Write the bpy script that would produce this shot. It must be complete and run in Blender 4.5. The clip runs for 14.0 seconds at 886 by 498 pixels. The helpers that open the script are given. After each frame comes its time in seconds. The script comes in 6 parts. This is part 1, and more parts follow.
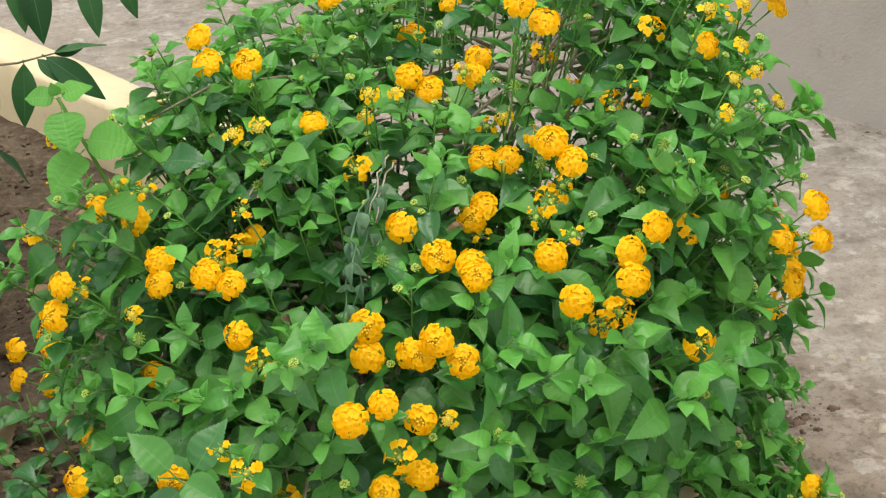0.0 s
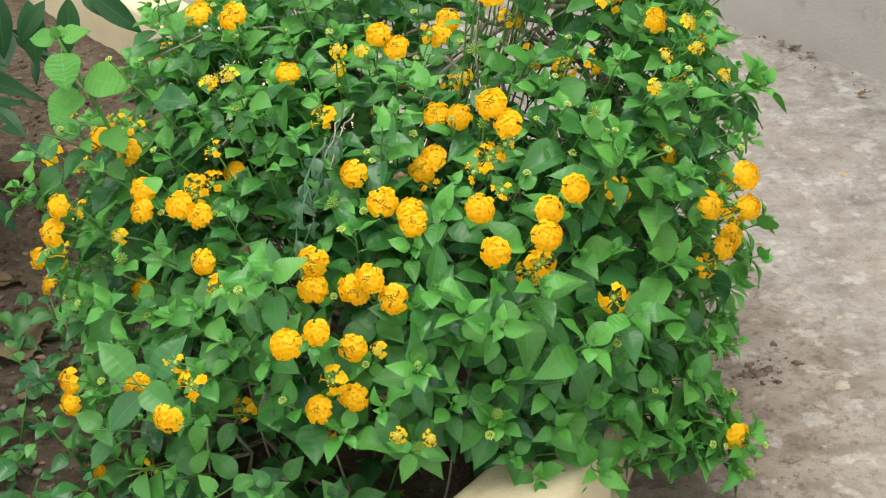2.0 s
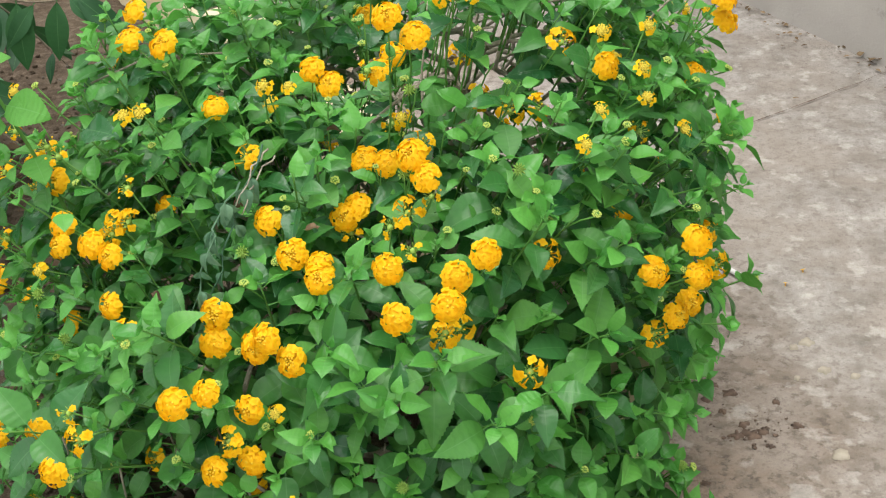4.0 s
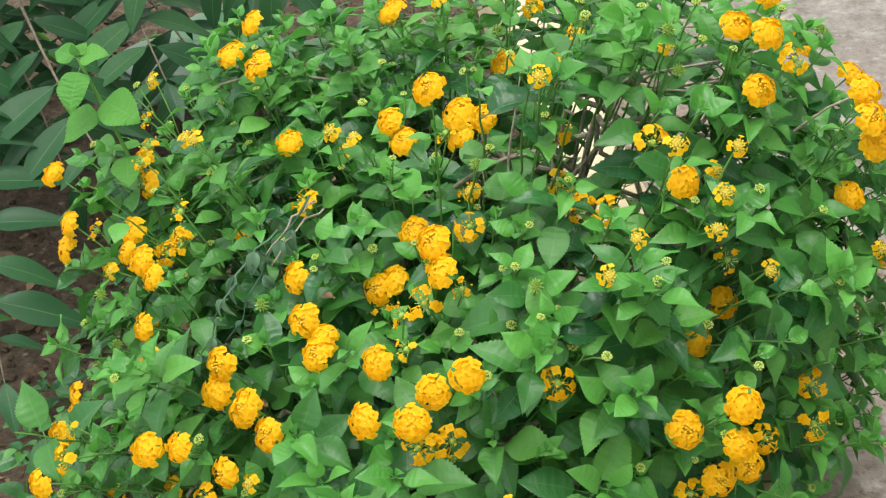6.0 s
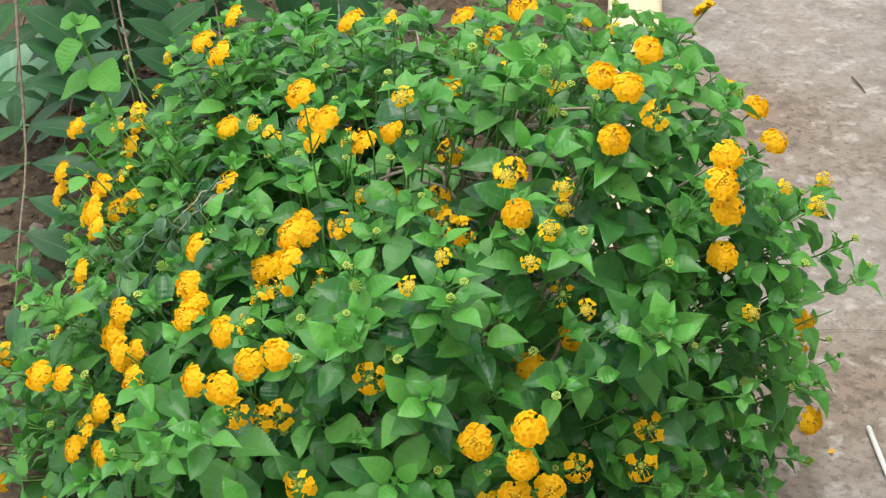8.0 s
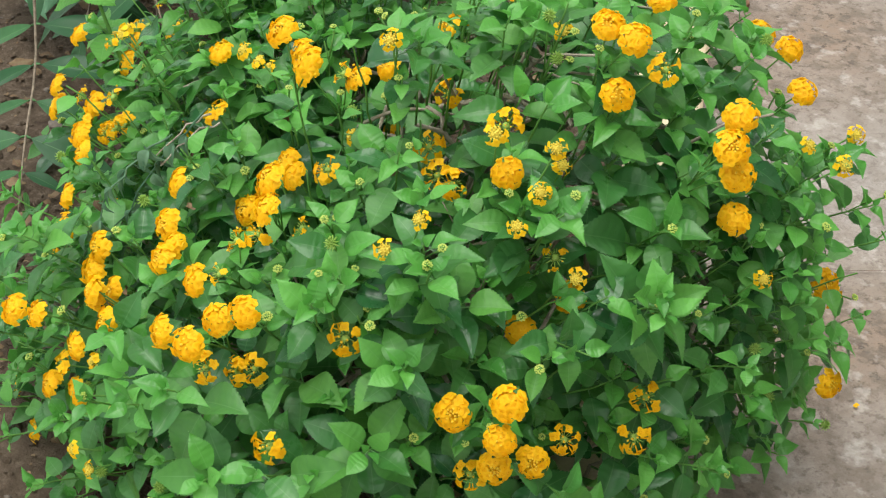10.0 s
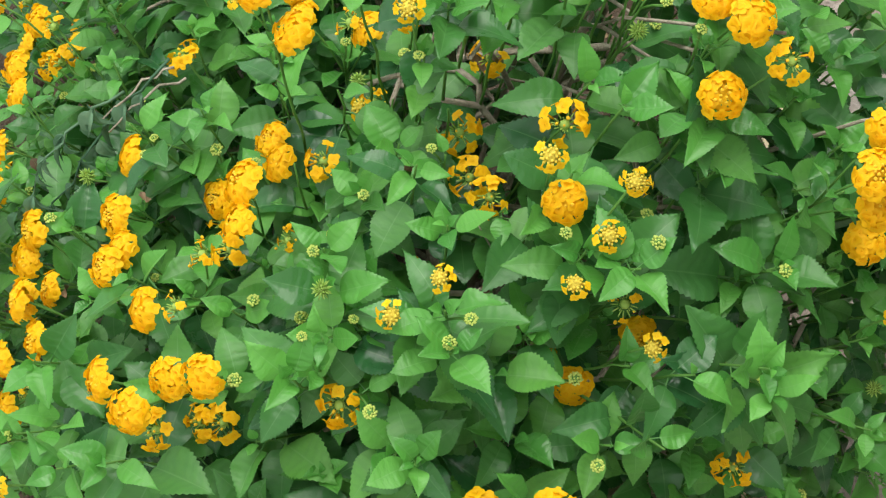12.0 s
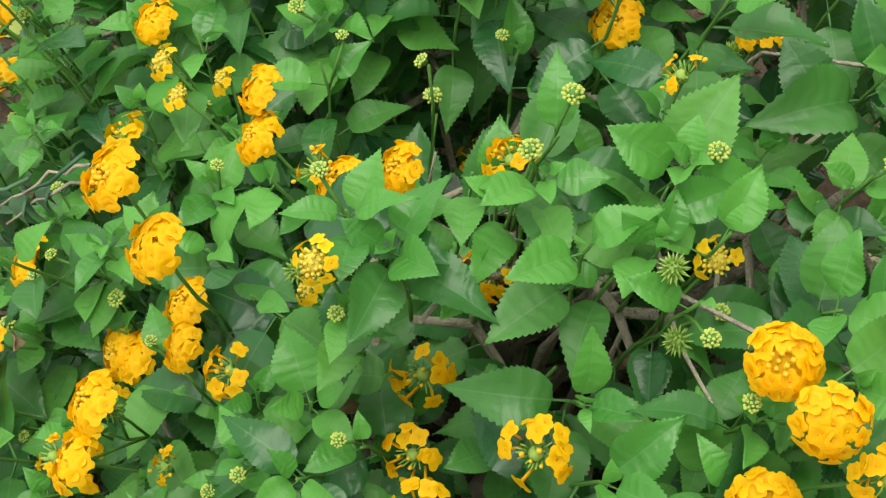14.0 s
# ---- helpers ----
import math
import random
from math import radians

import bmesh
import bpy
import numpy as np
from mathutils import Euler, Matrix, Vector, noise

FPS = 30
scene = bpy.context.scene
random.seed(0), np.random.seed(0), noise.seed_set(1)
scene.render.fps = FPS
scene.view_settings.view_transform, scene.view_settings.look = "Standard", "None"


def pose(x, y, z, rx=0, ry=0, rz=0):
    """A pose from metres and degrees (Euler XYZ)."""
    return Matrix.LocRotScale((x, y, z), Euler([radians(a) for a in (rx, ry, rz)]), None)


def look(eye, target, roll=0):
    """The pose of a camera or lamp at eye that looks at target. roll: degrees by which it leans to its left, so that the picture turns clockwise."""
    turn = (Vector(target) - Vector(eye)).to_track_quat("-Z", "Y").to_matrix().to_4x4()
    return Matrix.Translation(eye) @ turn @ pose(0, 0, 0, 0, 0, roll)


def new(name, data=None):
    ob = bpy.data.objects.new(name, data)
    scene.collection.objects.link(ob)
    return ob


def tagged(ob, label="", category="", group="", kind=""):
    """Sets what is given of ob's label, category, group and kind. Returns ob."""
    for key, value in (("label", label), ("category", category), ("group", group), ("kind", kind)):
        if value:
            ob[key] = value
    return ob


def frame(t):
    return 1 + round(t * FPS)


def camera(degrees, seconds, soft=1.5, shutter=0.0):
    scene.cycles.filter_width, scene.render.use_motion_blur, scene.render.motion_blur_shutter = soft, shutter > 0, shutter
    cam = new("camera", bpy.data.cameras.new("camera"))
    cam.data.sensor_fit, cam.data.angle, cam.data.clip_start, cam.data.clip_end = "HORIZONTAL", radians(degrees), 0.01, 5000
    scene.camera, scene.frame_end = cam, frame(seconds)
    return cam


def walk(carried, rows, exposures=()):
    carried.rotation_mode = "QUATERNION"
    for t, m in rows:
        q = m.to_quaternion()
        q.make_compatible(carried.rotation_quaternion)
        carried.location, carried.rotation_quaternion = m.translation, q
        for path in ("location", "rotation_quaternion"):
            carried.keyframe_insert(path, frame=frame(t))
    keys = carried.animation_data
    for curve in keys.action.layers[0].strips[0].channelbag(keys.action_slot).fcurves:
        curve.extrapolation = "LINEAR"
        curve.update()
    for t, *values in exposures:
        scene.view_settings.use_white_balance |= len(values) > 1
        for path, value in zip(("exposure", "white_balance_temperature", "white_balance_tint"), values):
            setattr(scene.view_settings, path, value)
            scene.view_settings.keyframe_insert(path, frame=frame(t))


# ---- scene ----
cam = camera(32.32, 14.0, soft=1.2)
PATH = [
    (0, (-0.3172, -1.2523, 1.0664), (-0.1114, 0.0725, 0.3936), -2.5),
    (0.5, (-0.2912, -1.3138, 1.0969), (-0.1129, 0.0059, 0.4065), -2.1),
    (1, (-0.2552, -1.3656, 1.1165), (-0.1168, -0.0536, 0.4028), -1.85),
    (1.5, (-0.2105, -1.3768, 1.1403), (-0.1158, -0.0711, 0.4081), -1.72),
    (2, (-0.1273, -1.391, 1.1526), (-0.0729, -0.0868, 0.4136), -1.93),
    (2.5, (-0.0756, -1.3996, 1.1607), (-0.0627, -0.0957, 0.4193), -2.39),
    (3, (-0.0103, -1.3879, 1.1604), (-0.044, -0.089, 0.4109), -2.97),
    (3.5, (0.0521, -1.3506, 1.164), (-0.0223, -0.0596, 0.4038), -3.38),
    (4, (0.1318, -1.2426, 1.1743), (0.0087, 0.0386, 0.4039), -3.23),
    (4.2, (0.1679, -1.1887, 1.1882), (0.0135, 0.0856, 0.412), -3.05),
    (6.3, (0.5442, -0.9428, 1.2051), (-0.0823, 0.1595, 0.4037), -3.0),
    (6.5, (0.5882, -0.9458, 1.2049), (-0.0683, 0.143, 0.4088), -2.88),
    (7, (0.7023, -0.9565, 1.2394), (-0.0221, 0.094, 0.451), -2.51),
    (7.5, (0.7809, -0.9008, 1.2484), (0.0016, 0.1111, 0.4617), -1.67),
    (8, (0.8729, -0.8113, 1.2491), (0.0489, 0.1603, 0.4573), -0.92),
    (8.2, (0.9027, -0.7865, 1.2483), (0.0659, 0.1727, 0.4548), -0.75),
    (10.3, (0.8269, -0.6579, 1.2725), (0.0052, 0.1928, 0.3499), -0.67),
    (10.5, (0.7999, -0.6521, 1.2707), (-0.0149, 0.1933, 0.3372), -0.65),
    (11, (0.7467, -0.5923, 1.257), (-0.0595, 0.2067, 0.2764), -0.87),
    (11.5, (0.6776, -0.4705, 1.2235), (-0.1203, 0.2782, 0.1973), -0.91),
    (12, (0.5899, -0.3843, 1.1984), (-0.1606, 0.3365, 0.118), -0.39),
    (12.5, (0.4659, -0.3121, 1.1794), (-0.2247, 0.4103, 0.0608), 0.69),
    (13, (0.4081, -0.2676, 1.1671), (-0.2577, 0.4006, 0.0008), 0.54),
    (13.5, (0.3604, -0.1553, 1.144), (-0.3392, 0.3879, -0.0665), -0.87),
    (14, (0.3621, 0.004, 1.1312), (-0.3908, 0.397, -0.1053), -1.73),
]
# the picture opens and ends a touch darker and warmer
walk(cam, [(t, look(eye, target, roll)) for t, eye, target, roll in PATH], exposures=[(0.0, 0.02, 7000, 10), (2.0, 0.12, 6600, 10), (8.0, 0.08, 6550, 10), (11.5, 0.07, 6600, 10), (13.0, -0.05, 6800, 9), (14.0, -0.08, 6900, 7)])

# ---- daylight: bright overcast sky ----
world = bpy.data.worlds.new("overcast_sky")
scene.world = world
world.use_nodes = True
wt = world.node_tree
sky = wt.nodes.new("ShaderNodeTexSky")
sky.sky_type, sky.sun_disc = "NISHITA", False
sky.sun_elevation, sky.sun_rotation = radians(86), radians(207)
grey = wt.nodes.new("ShaderNodeMix")
grey.data_type = "RGBA"
grey.inputs[0].default_value = 0.8
grey.inputs[7].default_value = (6.6, 6.5, 6.2, 1)
wt.links.new(sky.outputs[0], grey.inputs[6])
wt.links.new(grey.outputs[2], wt.nodes["Background"].inputs[0])
wt.nodes["Background"].inputs[1].default_value = 0.265
sun = new("sun", bpy.data.lights.new("sun", "SUN"))
sun.data.energy, sun.data.angle, sun.data.color = 3.1, radians(45), (1.0, 0.98, 0.94)
sun.matrix_world = look((-0.06, -0.12, 2.0), (0, 0, 0))


# ---- materials ----
def material(name):
    m = bpy.data.materials.new(name)
    m.use_nodes = True
    return m, m.node_tree, m.node_tree.nodes["Principled BSDF"]


def node(t, kind, **values):
    n = t.nodes.new("ShaderNode" + kind)
    for key, value in values.items():
        if key in n.inputs:
            n.inputs[key].default_value = value
    return n


def ramp(t, source, *stops):
    r = t.nodes.new("ShaderNodeValToRGB")
    while len(r.color_ramp.elements) < len(stops):
        r.color_ramp.elements.new(0.5)
    for e, (at, c) in zip(r.color_ramp.elements, stops):
        e.position, e.color = at, (*c, 1) if len(c) == 3 else c
    t.links.new(source, r.inputs[0])
    return r.outputs[0]


def mix(t, a, b, fac, blend="MIX"):
    m = t.nodes.new("ShaderNodeMix")
    m.data_type, m.blend_type = "RGBA", blend
    for s, v in ((0, fac), (6, a), (7, b)):
        if isinstance(v, (int, float)):
            m.inputs[s].default_value = v
        elif isinstance(v, tuple):
            m.inputs[s].default_value = (*v, 1)
        else:
            t.links.new(v, m.inputs[s])
    return m.outputs[2]


def math2(t, op, a, b=0.0, c=None):
    m = t.nodes.new("ShaderNodeMath")
    m.operation = op
    for s, v in enumerate((a, b, c)):
        if v is None:
            continue
        if isinstance(v, (int, float)):
            m.inputs[s].default_value = v
        else:
            t.links.new(v, m.inputs[s])
    return m.outputs[0]


def bump(t, bsdf, height, strength, distance):
    b = node(t, "Bump", Strength=strength, Distance=distance)
    t.links.new(height, b.inputs["Height"])
    t.links.new(b.outputs[0], bsdf.inputs["Normal"])
    return b


def any_random(t):
    """One random value a piece, whether it is an object or an island of a joined mesh."""
    o, g = t.nodes.new("ShaderNodeObjectInfo"), t.nodes.new("ShaderNodeNewGeometry")
    return math2(t, "FRACT", math2(t, "ADD", o.outputs["Random"], g.outputs["Random Per Island"]))


def world_noise(t, scale, detail=5.0, rough=0.6):
    p = t.nodes.new("ShaderNodeNewGeometry")
    n = node(t, "TexNoise", Scale=scale, Detail=detail, Roughness=rough)
    t.links.new(p.outputs["Position"], n.inputs["Vector"])
    return n.outputs[0]


def leaf_material(name, dark, mid, light, rough=0.29, thin=0.36, veins=7.0, relief=0.2, spec=0.44, downy=0.0):
    m, t, b = material(name)
    uv = t.nodes.new("ShaderNodeUVMap")
    xy = t.nodes.new("ShaderNodeSeparateXYZ")
    t.links.new(uv.outputs[0], xy.inputs[0])
    across = math2(t, "ABSOLUTE", math2(t, "SUBTRACT", xy.outputs[0], 0.5))
    warp = math2(t, "MULTIPLY", world_noise(t, 75.0, 3.0), 2.2)
    slant = math2(t, "SUBTRACT", math2(t, "ADD", warp, math2(t, "MULTIPLY", any_random(t), 1.0)), math2(t, "MULTIPLY", xy.outputs[1], veins), math2(t, "MULTIPLY", across, veins * 0.75))
    # quilted between the side veins
    wave = math2(t, "ABSOLUTE", math2(t, "SUBTRACT", math2(t, "FRACT", slant), 0.5))
    side = math2(t, "SMOOTH_MIN", math2(t, "ADD", math2(t, "MULTIPLY", math2(t, "MULTIPLY", wave, wave), 9.0), 0.2), 1.0, 0.5)
    rib = math2(t, "ADD", math2(t, "MULTIPLY", math2(t, "SMOOTH_MIN", math2(t, "MULTIPLY", across, 14.0), 1.0, 0.6), 0.6), 0.4)
    height = math2(t, "MULTIPLY", side, rib)
    fine = world_noise(t, 420.0, 3.0)
    height2 = math2(t, "ADD", math2(t, "MULTIPLY", height, 0.65), math2(t, "ADD", math2(t, "MULTIPLY", world_noise(t, 130.0, 3.0), 1.5), math2(t, "MULTIPLY", fine, 0.15)))
    bump(t, b, height2, relief, 0.0012)
    tone = ramp(t, any_random(t), (0.0, dark), (0.5, mid), (1.0, light))
    blotch = world_noise(t, 55.0)
    tone = mix(t, tone, dark, math2(t, "MULTIPLY", blotch, 0.4))
    tone = mix(t, mix(t, tone, dark, 0.16), tone, height)
    # pale midrib
    tone = mix(t, mix(t, tone, (0.22, 0.46, 0.17), 0.3), tone, math2(t, "MINIMUM", math2(t, "MULTIPLY", across, 38.0), 1.0))
    t.links.new(tone, b.inputs["Base Color"])
    t.links.new(math2(t, "ADD", math2(t, "MULTIPLY", any_random(t), 0.24), math2(t, "ADD", math2(t, "MULTIPLY", blotch, 0.2), rough - 0.2)), b.inputs["Roughness"])
    b.inputs["Specular IOR Level"].default_value = spec
    # a down of short hairs
    b.inputs["Sheen Weight"].default_value = downy
    b.inputs["Sheen Roughness"].default_value = 0.45
    b.inputs["Sheen Tint"].default_value = (0.72, 0.95, 0.8, 1)
    glow = node(t, "BsdfTranslucent")
    t.links.new(mix(t, tone, light, 0.5), glow.inputs[0])
    both = node(t, "MixShader", Fac=thin)
    t.links.new(b.outputs[0], both.inputs[1])
    t.links.new(glow.outputs[0], both.inputs[2])
    t.links.new(both.outputs[0], t.nodes["Material Output"].inputs[0])
    return m


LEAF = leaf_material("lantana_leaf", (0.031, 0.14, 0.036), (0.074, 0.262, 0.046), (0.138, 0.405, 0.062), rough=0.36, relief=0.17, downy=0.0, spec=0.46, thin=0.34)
# darker green for older leaves, also standing in for shade inside the crown
OLD_SHADED_LEAF = leaf_material("mature_shaded_leaf", (0.023, 0.108, 0.036), (0.053, 0.204, 0.046), (0.106, 0.325, 0.058), rough=0.34, relief=0.18, downy=0.0, spec=0.46, thin=0.3)
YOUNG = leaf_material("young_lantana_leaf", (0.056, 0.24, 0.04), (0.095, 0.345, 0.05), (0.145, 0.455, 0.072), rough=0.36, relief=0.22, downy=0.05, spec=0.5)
SAP_LEAF = leaf_material("sapling_leaf", (0.016, 0.068, 0.026), (0.027, 0.108, 0.036), (0.048, 0.155, 0.048), rough=0.5, spec=0.35, veins=11.0, relief=0.12, thin=0.25)
LIME_LEAF = leaf_material("soft_lime_leaf", (0.055, 0.22, 0.035), (0.092, 0.31, 0.05), (0.135, 0.39, 0.065), rough=0.5, thin=0.35, veins=8.0, spec=0.35, relief=0.7)
BROAD_LEAF = leaf_material("broad_waxy_leaf", (0.06, 0.19, 0.085), (0.1, 0.27, 0.12), (0.16, 0.35, 0.17), rough=0.36, veins=5.0, relief=0.15, thin=0.12)
VINE_LEAF = leaf_material("limp_vine_leaf", (0.06, 0.16, 0.085), (0.1, 0.22, 0.12), (0.16, 0.29, 0.17), rough=0.6, veins=4.0, relief=0.2)
DEAD_LEAF = leaf_material("dry_leaf", (0.07, 0.045, 0.026), (0.16, 0.105, 0.06), (0.3, 0.215, 0.13), rough=0.8, thin=0.1, spec=0.2)


def petal_material(name, inner, outer, edge):
    m, t, b = material(name)
    uv = t.nodes.new("ShaderNodeUVMap")
    xy = t.nodes.new("ShaderNodeSeparateXYZ")
    t.links.new(uv.outputs[0], xy.inputs[0])
    tone = ramp(t, xy.outputs[0], (0.0, inner), (0.45, outer), (1.0, edge))
    tone = mix(t, tone, inner, math2(t, "MULTIPLY", any_random(t), 0.35))
    tone = mix(t, tone, outer, math2(t, "MULTIPLY", world_noise(t, 300.0), 0.4))
    t.links.new(tone, b.inputs["Base Color"])
    b.inputs["Roughness"].default_value = 0.6
    b.inputs["Specular IOR Level"].default_value = 0.25
    bump(t, b, world_noise(t, 900.0, 2.0), 0.4, 0.0006)
    glow = node(t, "BsdfTranslucent")
    t.links.new(tone, glow.inputs[0])
    both = node(t, "MixShader", Fac=0.35)
    t.links.new(b.outputs[0], both.inputs[1])
    t.links.new(glow.outputs[0], both.inputs[2])
    t.links.new(both.outputs[0], t.nodes["Material Output"].inputs[0])
    return m


PETAL = petal_material("amber_petal", (0.86, 0.44, 0.004), (0.88, 0.53, 0.006), (0.9, 0.57, 0.01))
PETAL_NEW = petal_material("fresh_yellow_petal", (0.9, 0.53, 0.008), (0.92, 0.6, 0.012), (0.93, 0.63, 0.02))
BUD = petal_material("yellow_green_bud", (0.8, 0.53, 0.02), (0.88, 0.6, 0.035), (0.92, 0.66, 0.06))
PALE_BUD = petal_material("pale_yellow_bud", (0.72, 0.6, 0.07), (0.8, 0.66, 0.09), (0.86, 0.72, 0.13))
GREEN_BUD = petal_material("green_bud", (0.42, 0.58, 0.12), (0.56, 0.68, 0.16), (0.7, 0.76, 0.24))
CALYX = petal_material("pale_calyx", (0.27, 0.46, 0.09), (0.36, 0.56, 0.12), (0.5, 0.68, 0.2))
STALK = petal_material("green_stalk", (0.1, 0.27, 0.05), (0.13, 0.31, 0.065), (0.17, 0.35, 0.08))


def bark_material():
    m, t, b = material("pale_bark")
    n = world_noise(t, 90.0)
    f = world_noise(t, 500.0, 3.0)
    t.links.new(mix(t, ramp(t, n, (0.3, (0.22, 0.195, 0.145)), (0.55, (0.38, 0.34, 0.26)), (0.75, (0.5, 0.46, 0.37))), (0.18, 0.165, 0.12), math2(t, "MULTIPLY", f, 0.5)), b.inputs["Base Color"])
    b.inputs["Roughness"].default_value = 0.85
    bump(t, b, math2(t, "ADD", n, f), 0.7, 0.003)
    return m


BARK = bark_material()


def near_mask(t, x, y, sx, sy, wobble):
    """A ragged patch on the ground: 1 at (x, y), fading to 0 at the given half sizes."""
    p = t.nodes.new("ShaderNodeNewGeometry")
    q = t.nodes.new("ShaderNodeSeparateXYZ")
    t.links.new(p.outputs["Position"], q.inputs[0])
    u = math2(t, "DIVIDE", math2(t, "SUBTRACT", q.outputs[0], x), sx)
    v = math2(t, "DIVIDE", math2(t, "SUBTRACT", q.outputs[1], y), sy)
    r = math2(t, "SQRT", math2(t, "ADD", math2(t, "MULTIPLY", u, u), math2(t, "MULTIPLY", v, v)))
    r = math2(t, "ADD", r, math2(t, "MULTIPLY", math2(t, "SUBTRACT", wobble, 0.5), 2.6))
    return math2(t, "SUBTRACT", 1.0, math2(t, "MINIMUM", math2(t, "MAXIMUM", r, 0.0), 1.0))


def concrete_material():
    m, t, b = material("weathered_concrete")
    big, mid = world_noise(t, 3.1, 7.0, 0.65), world_noise(t, 12.0, 9.0, 0.7)
    fine, grit = world_noise(t, 75.0, 7.0, 0.72), world_noise(t, 420.0, 2.0)
    tone = ramp(t, mid, (0.34, (0.15, 0.134, 0.115)), (0.45, (0.245, 0.224, 0.198)), (0.53, (0.315, 0.291, 0.265)), (0.66, (0.415, 0.391, 0.362)))
    tone = mix(t, tone, (0.305, 0.268, 0.231), ramp(t, big, (0.46, (0, 0, 0)), (0.6, (0.9, 0.9, 0.9))))
    # walked-off brown grime beside the bed, paler trowelled cement beyond it
    dirty = math2(t, "MAXIMUM", near_mask(t, 0.28, 0.17, 0.27, 0.38, big), near_mask(t, 0.2, 0.75, 0.22, 0.3, big))
    dirty = math2(t, "MAXIMUM", dirty, near_mask(t, -0.25, 1.35, 0.3, 0.35, big))
    tone = mix(t, tone, (0.25, 0.185, 0.135), math2(t, "MULTIPLY", dirty, 0.9))
    # soaked-in blots, thick where it is dirty
    blot = ramp(t, world_noise(t, 26.0, 7.0, 0.66), (0.41, (1, 1, 1)), (0.52, (0, 0, 0)))
    tone = mix(t, tone, (0.14, 0.11, 0.085), math2(t, "MULTIPLY", blot, math2(t, "ADD", math2(t, "MULTIPLY", dirty, 0.75), 0.2)))
    fleck = ramp(t, world_noise(t, 62.0, 8.0, 0.7), (0.39, (1, 1, 1)), (0.48, (0, 0, 0)))
    tone = mix(t, tone, (0.1, 0.078, 0.06), math2(t, "MULTIPLY", fleck, math2(t, "ADD", math2(t, "MULTIPLY", dirty, 0.7), 0.35)))
    # pin-sized dark pits and pale sand
    cells = node(t, "TexVoronoi", Scale=130.0)
    p = t.nodes.new("ShaderNodeNewGeometry")
    t.links.new(p.outputs["Position"], cells.inputs["Vector"])
    pits = ramp(t, math2(t, "SUBTRACT", cells.outputs["Distance"], math2(t, "MULTIPLY", mid, 0.32)), (0.0, (1, 1, 1)), (0.12, (0, 0, 0)))
    tone = mix(t, tone, (0.12, 0.1, 0.085), math2(t, "MULTIPLY", pits, 0.3))
    pale = ramp(t, world_noise(t, 21.0, 6.0, 0.6), (0.57, (0, 0, 0)), (0.64, (1, 1, 1)))
    tone = mix(t, tone, (0.57, 0.54, 0.5), math2(t, "MULTIPLY", pale, 0.4))
    tone = mix(t, tone, (0.22, 0.19, 0.16), math2(t, "MULTIPLY", ramp(t, fine, (0.48, (0, 0, 0)), (0.62, (1, 1, 1))), 0.42))
    t.links.new(tone, b.inputs["Base Color"])
    b.inputs["Roughness"].default_value = 0.88
    bump(t, b, math2(t, "ADD", math2(t, "MULTIPLY", fine, 1.6), math2(t, "ADD", grit, mid)), 0.55, 0.005)
    return m


CONCRETE = concrete_material()


def plaster_material():
    m, t, b = material("stained_plaster")
    big, mid, fine = world_noise(t, 2.0, 6.0), world_noise(t, 11.0, 8.0, 0.7), world_noise(t, 160.0, 4.0)
    tone = ramp(t, big, (0.3, (0.3, 0.278, 0.252)), (0.7, (0.43, 0.405, 0.372)))
    spots = ramp(t, mid, (0.3, (1, 1, 1)), (0.4, (0, 0, 0)))
    tone = mix(t, tone, (0.17, 0.155, 0.14), math2(t, "MULTIPLY", spots, 0.6))
    t.links.new(tone, b.inputs["Base Color"])
    b.inputs["Roughness"].default_value = 0.9
    bump(t, b, math2(t, "ADD", fine, mid), 0.35, 0.003)
    return m


PLASTER = plaster_material()


def paint_material():
    m, t, b = material("cream_paint")
    big, mid, fine = world_noise(t, 7.0, 6.0), world_noise(t, 40.0, 6.0, 0.7), world_noise(t, 260.0, 3.0)
    tone = ramp(t, big, (0.3, (0.54, 0.45, 0.28)), (0.7, (0.62, 0.54, 0.36)))
    grime = ramp(t, mid, (0.28, (1, 1, 1)), (0.42, (0, 0, 0)))
    tone = mix(t, tone, (0.4, 0.3, 0.17), math2(t, "MULTIPLY", grime, 0.5))
    t.links.new(tone, b.inputs["Base Color"])
    b.inputs["Roughness"].default_value = 0.62
    bump(t, b, math2(t, "ADD", mid, fine), 0.35, 0.003)
    return m


PAINT = paint_material()


def soil_material():
    m, t, b = material("brown_soil")
    big, mid, fine = world_noise(t, 6.0, 6.0), world_noise(t, 60.0, 8.0, 0.75), world_noise(t, 350.0, 4.0, 0.7)
    tone = ramp(t, mid, (0.3, (0.045, 0.034, 0.024)), (0.5, (0.112, 0.086, 0.06)), (0.72, (0.27, 0.215, 0.16)))
    tone = mix(t, tone, (0.235, 0.188, 0.135), math2(t, "MULTIPLY", ramp(t, big, (0.45, (0, 0, 0)), (0.65, (1, 1, 1))), 0.45))
    tone = mix(t, tone, (0.045, 0.025, 0.016), math2(t, "MULTIPLY", fine, 0.5))
    t.links.new(tone, b.inputs["Base Color"])
    b.inputs["Roughness"].default_value = 0.95
    b.inputs["Specular IOR Level"].default_value = 0.15
    bump(t, b, math2(t, "ADD", math2(t, "MULTIPLY", mid, 2.0), fine), 0.8, 0.006)
    return m


SOIL = soil_material()


def plain_material(name, dark, light, scale=60.0, rough=0.6):
    m, t, b = material(name)
    n = world_noise(t, scale)
    t.links.new(ramp(t, n, (0.3, dark), (0.7, light)), b.inputs["Base Color"])
    b.inputs["Roughness"].default_value = rough
    bump(t, b, n, 0.4, 0.002)
    return m


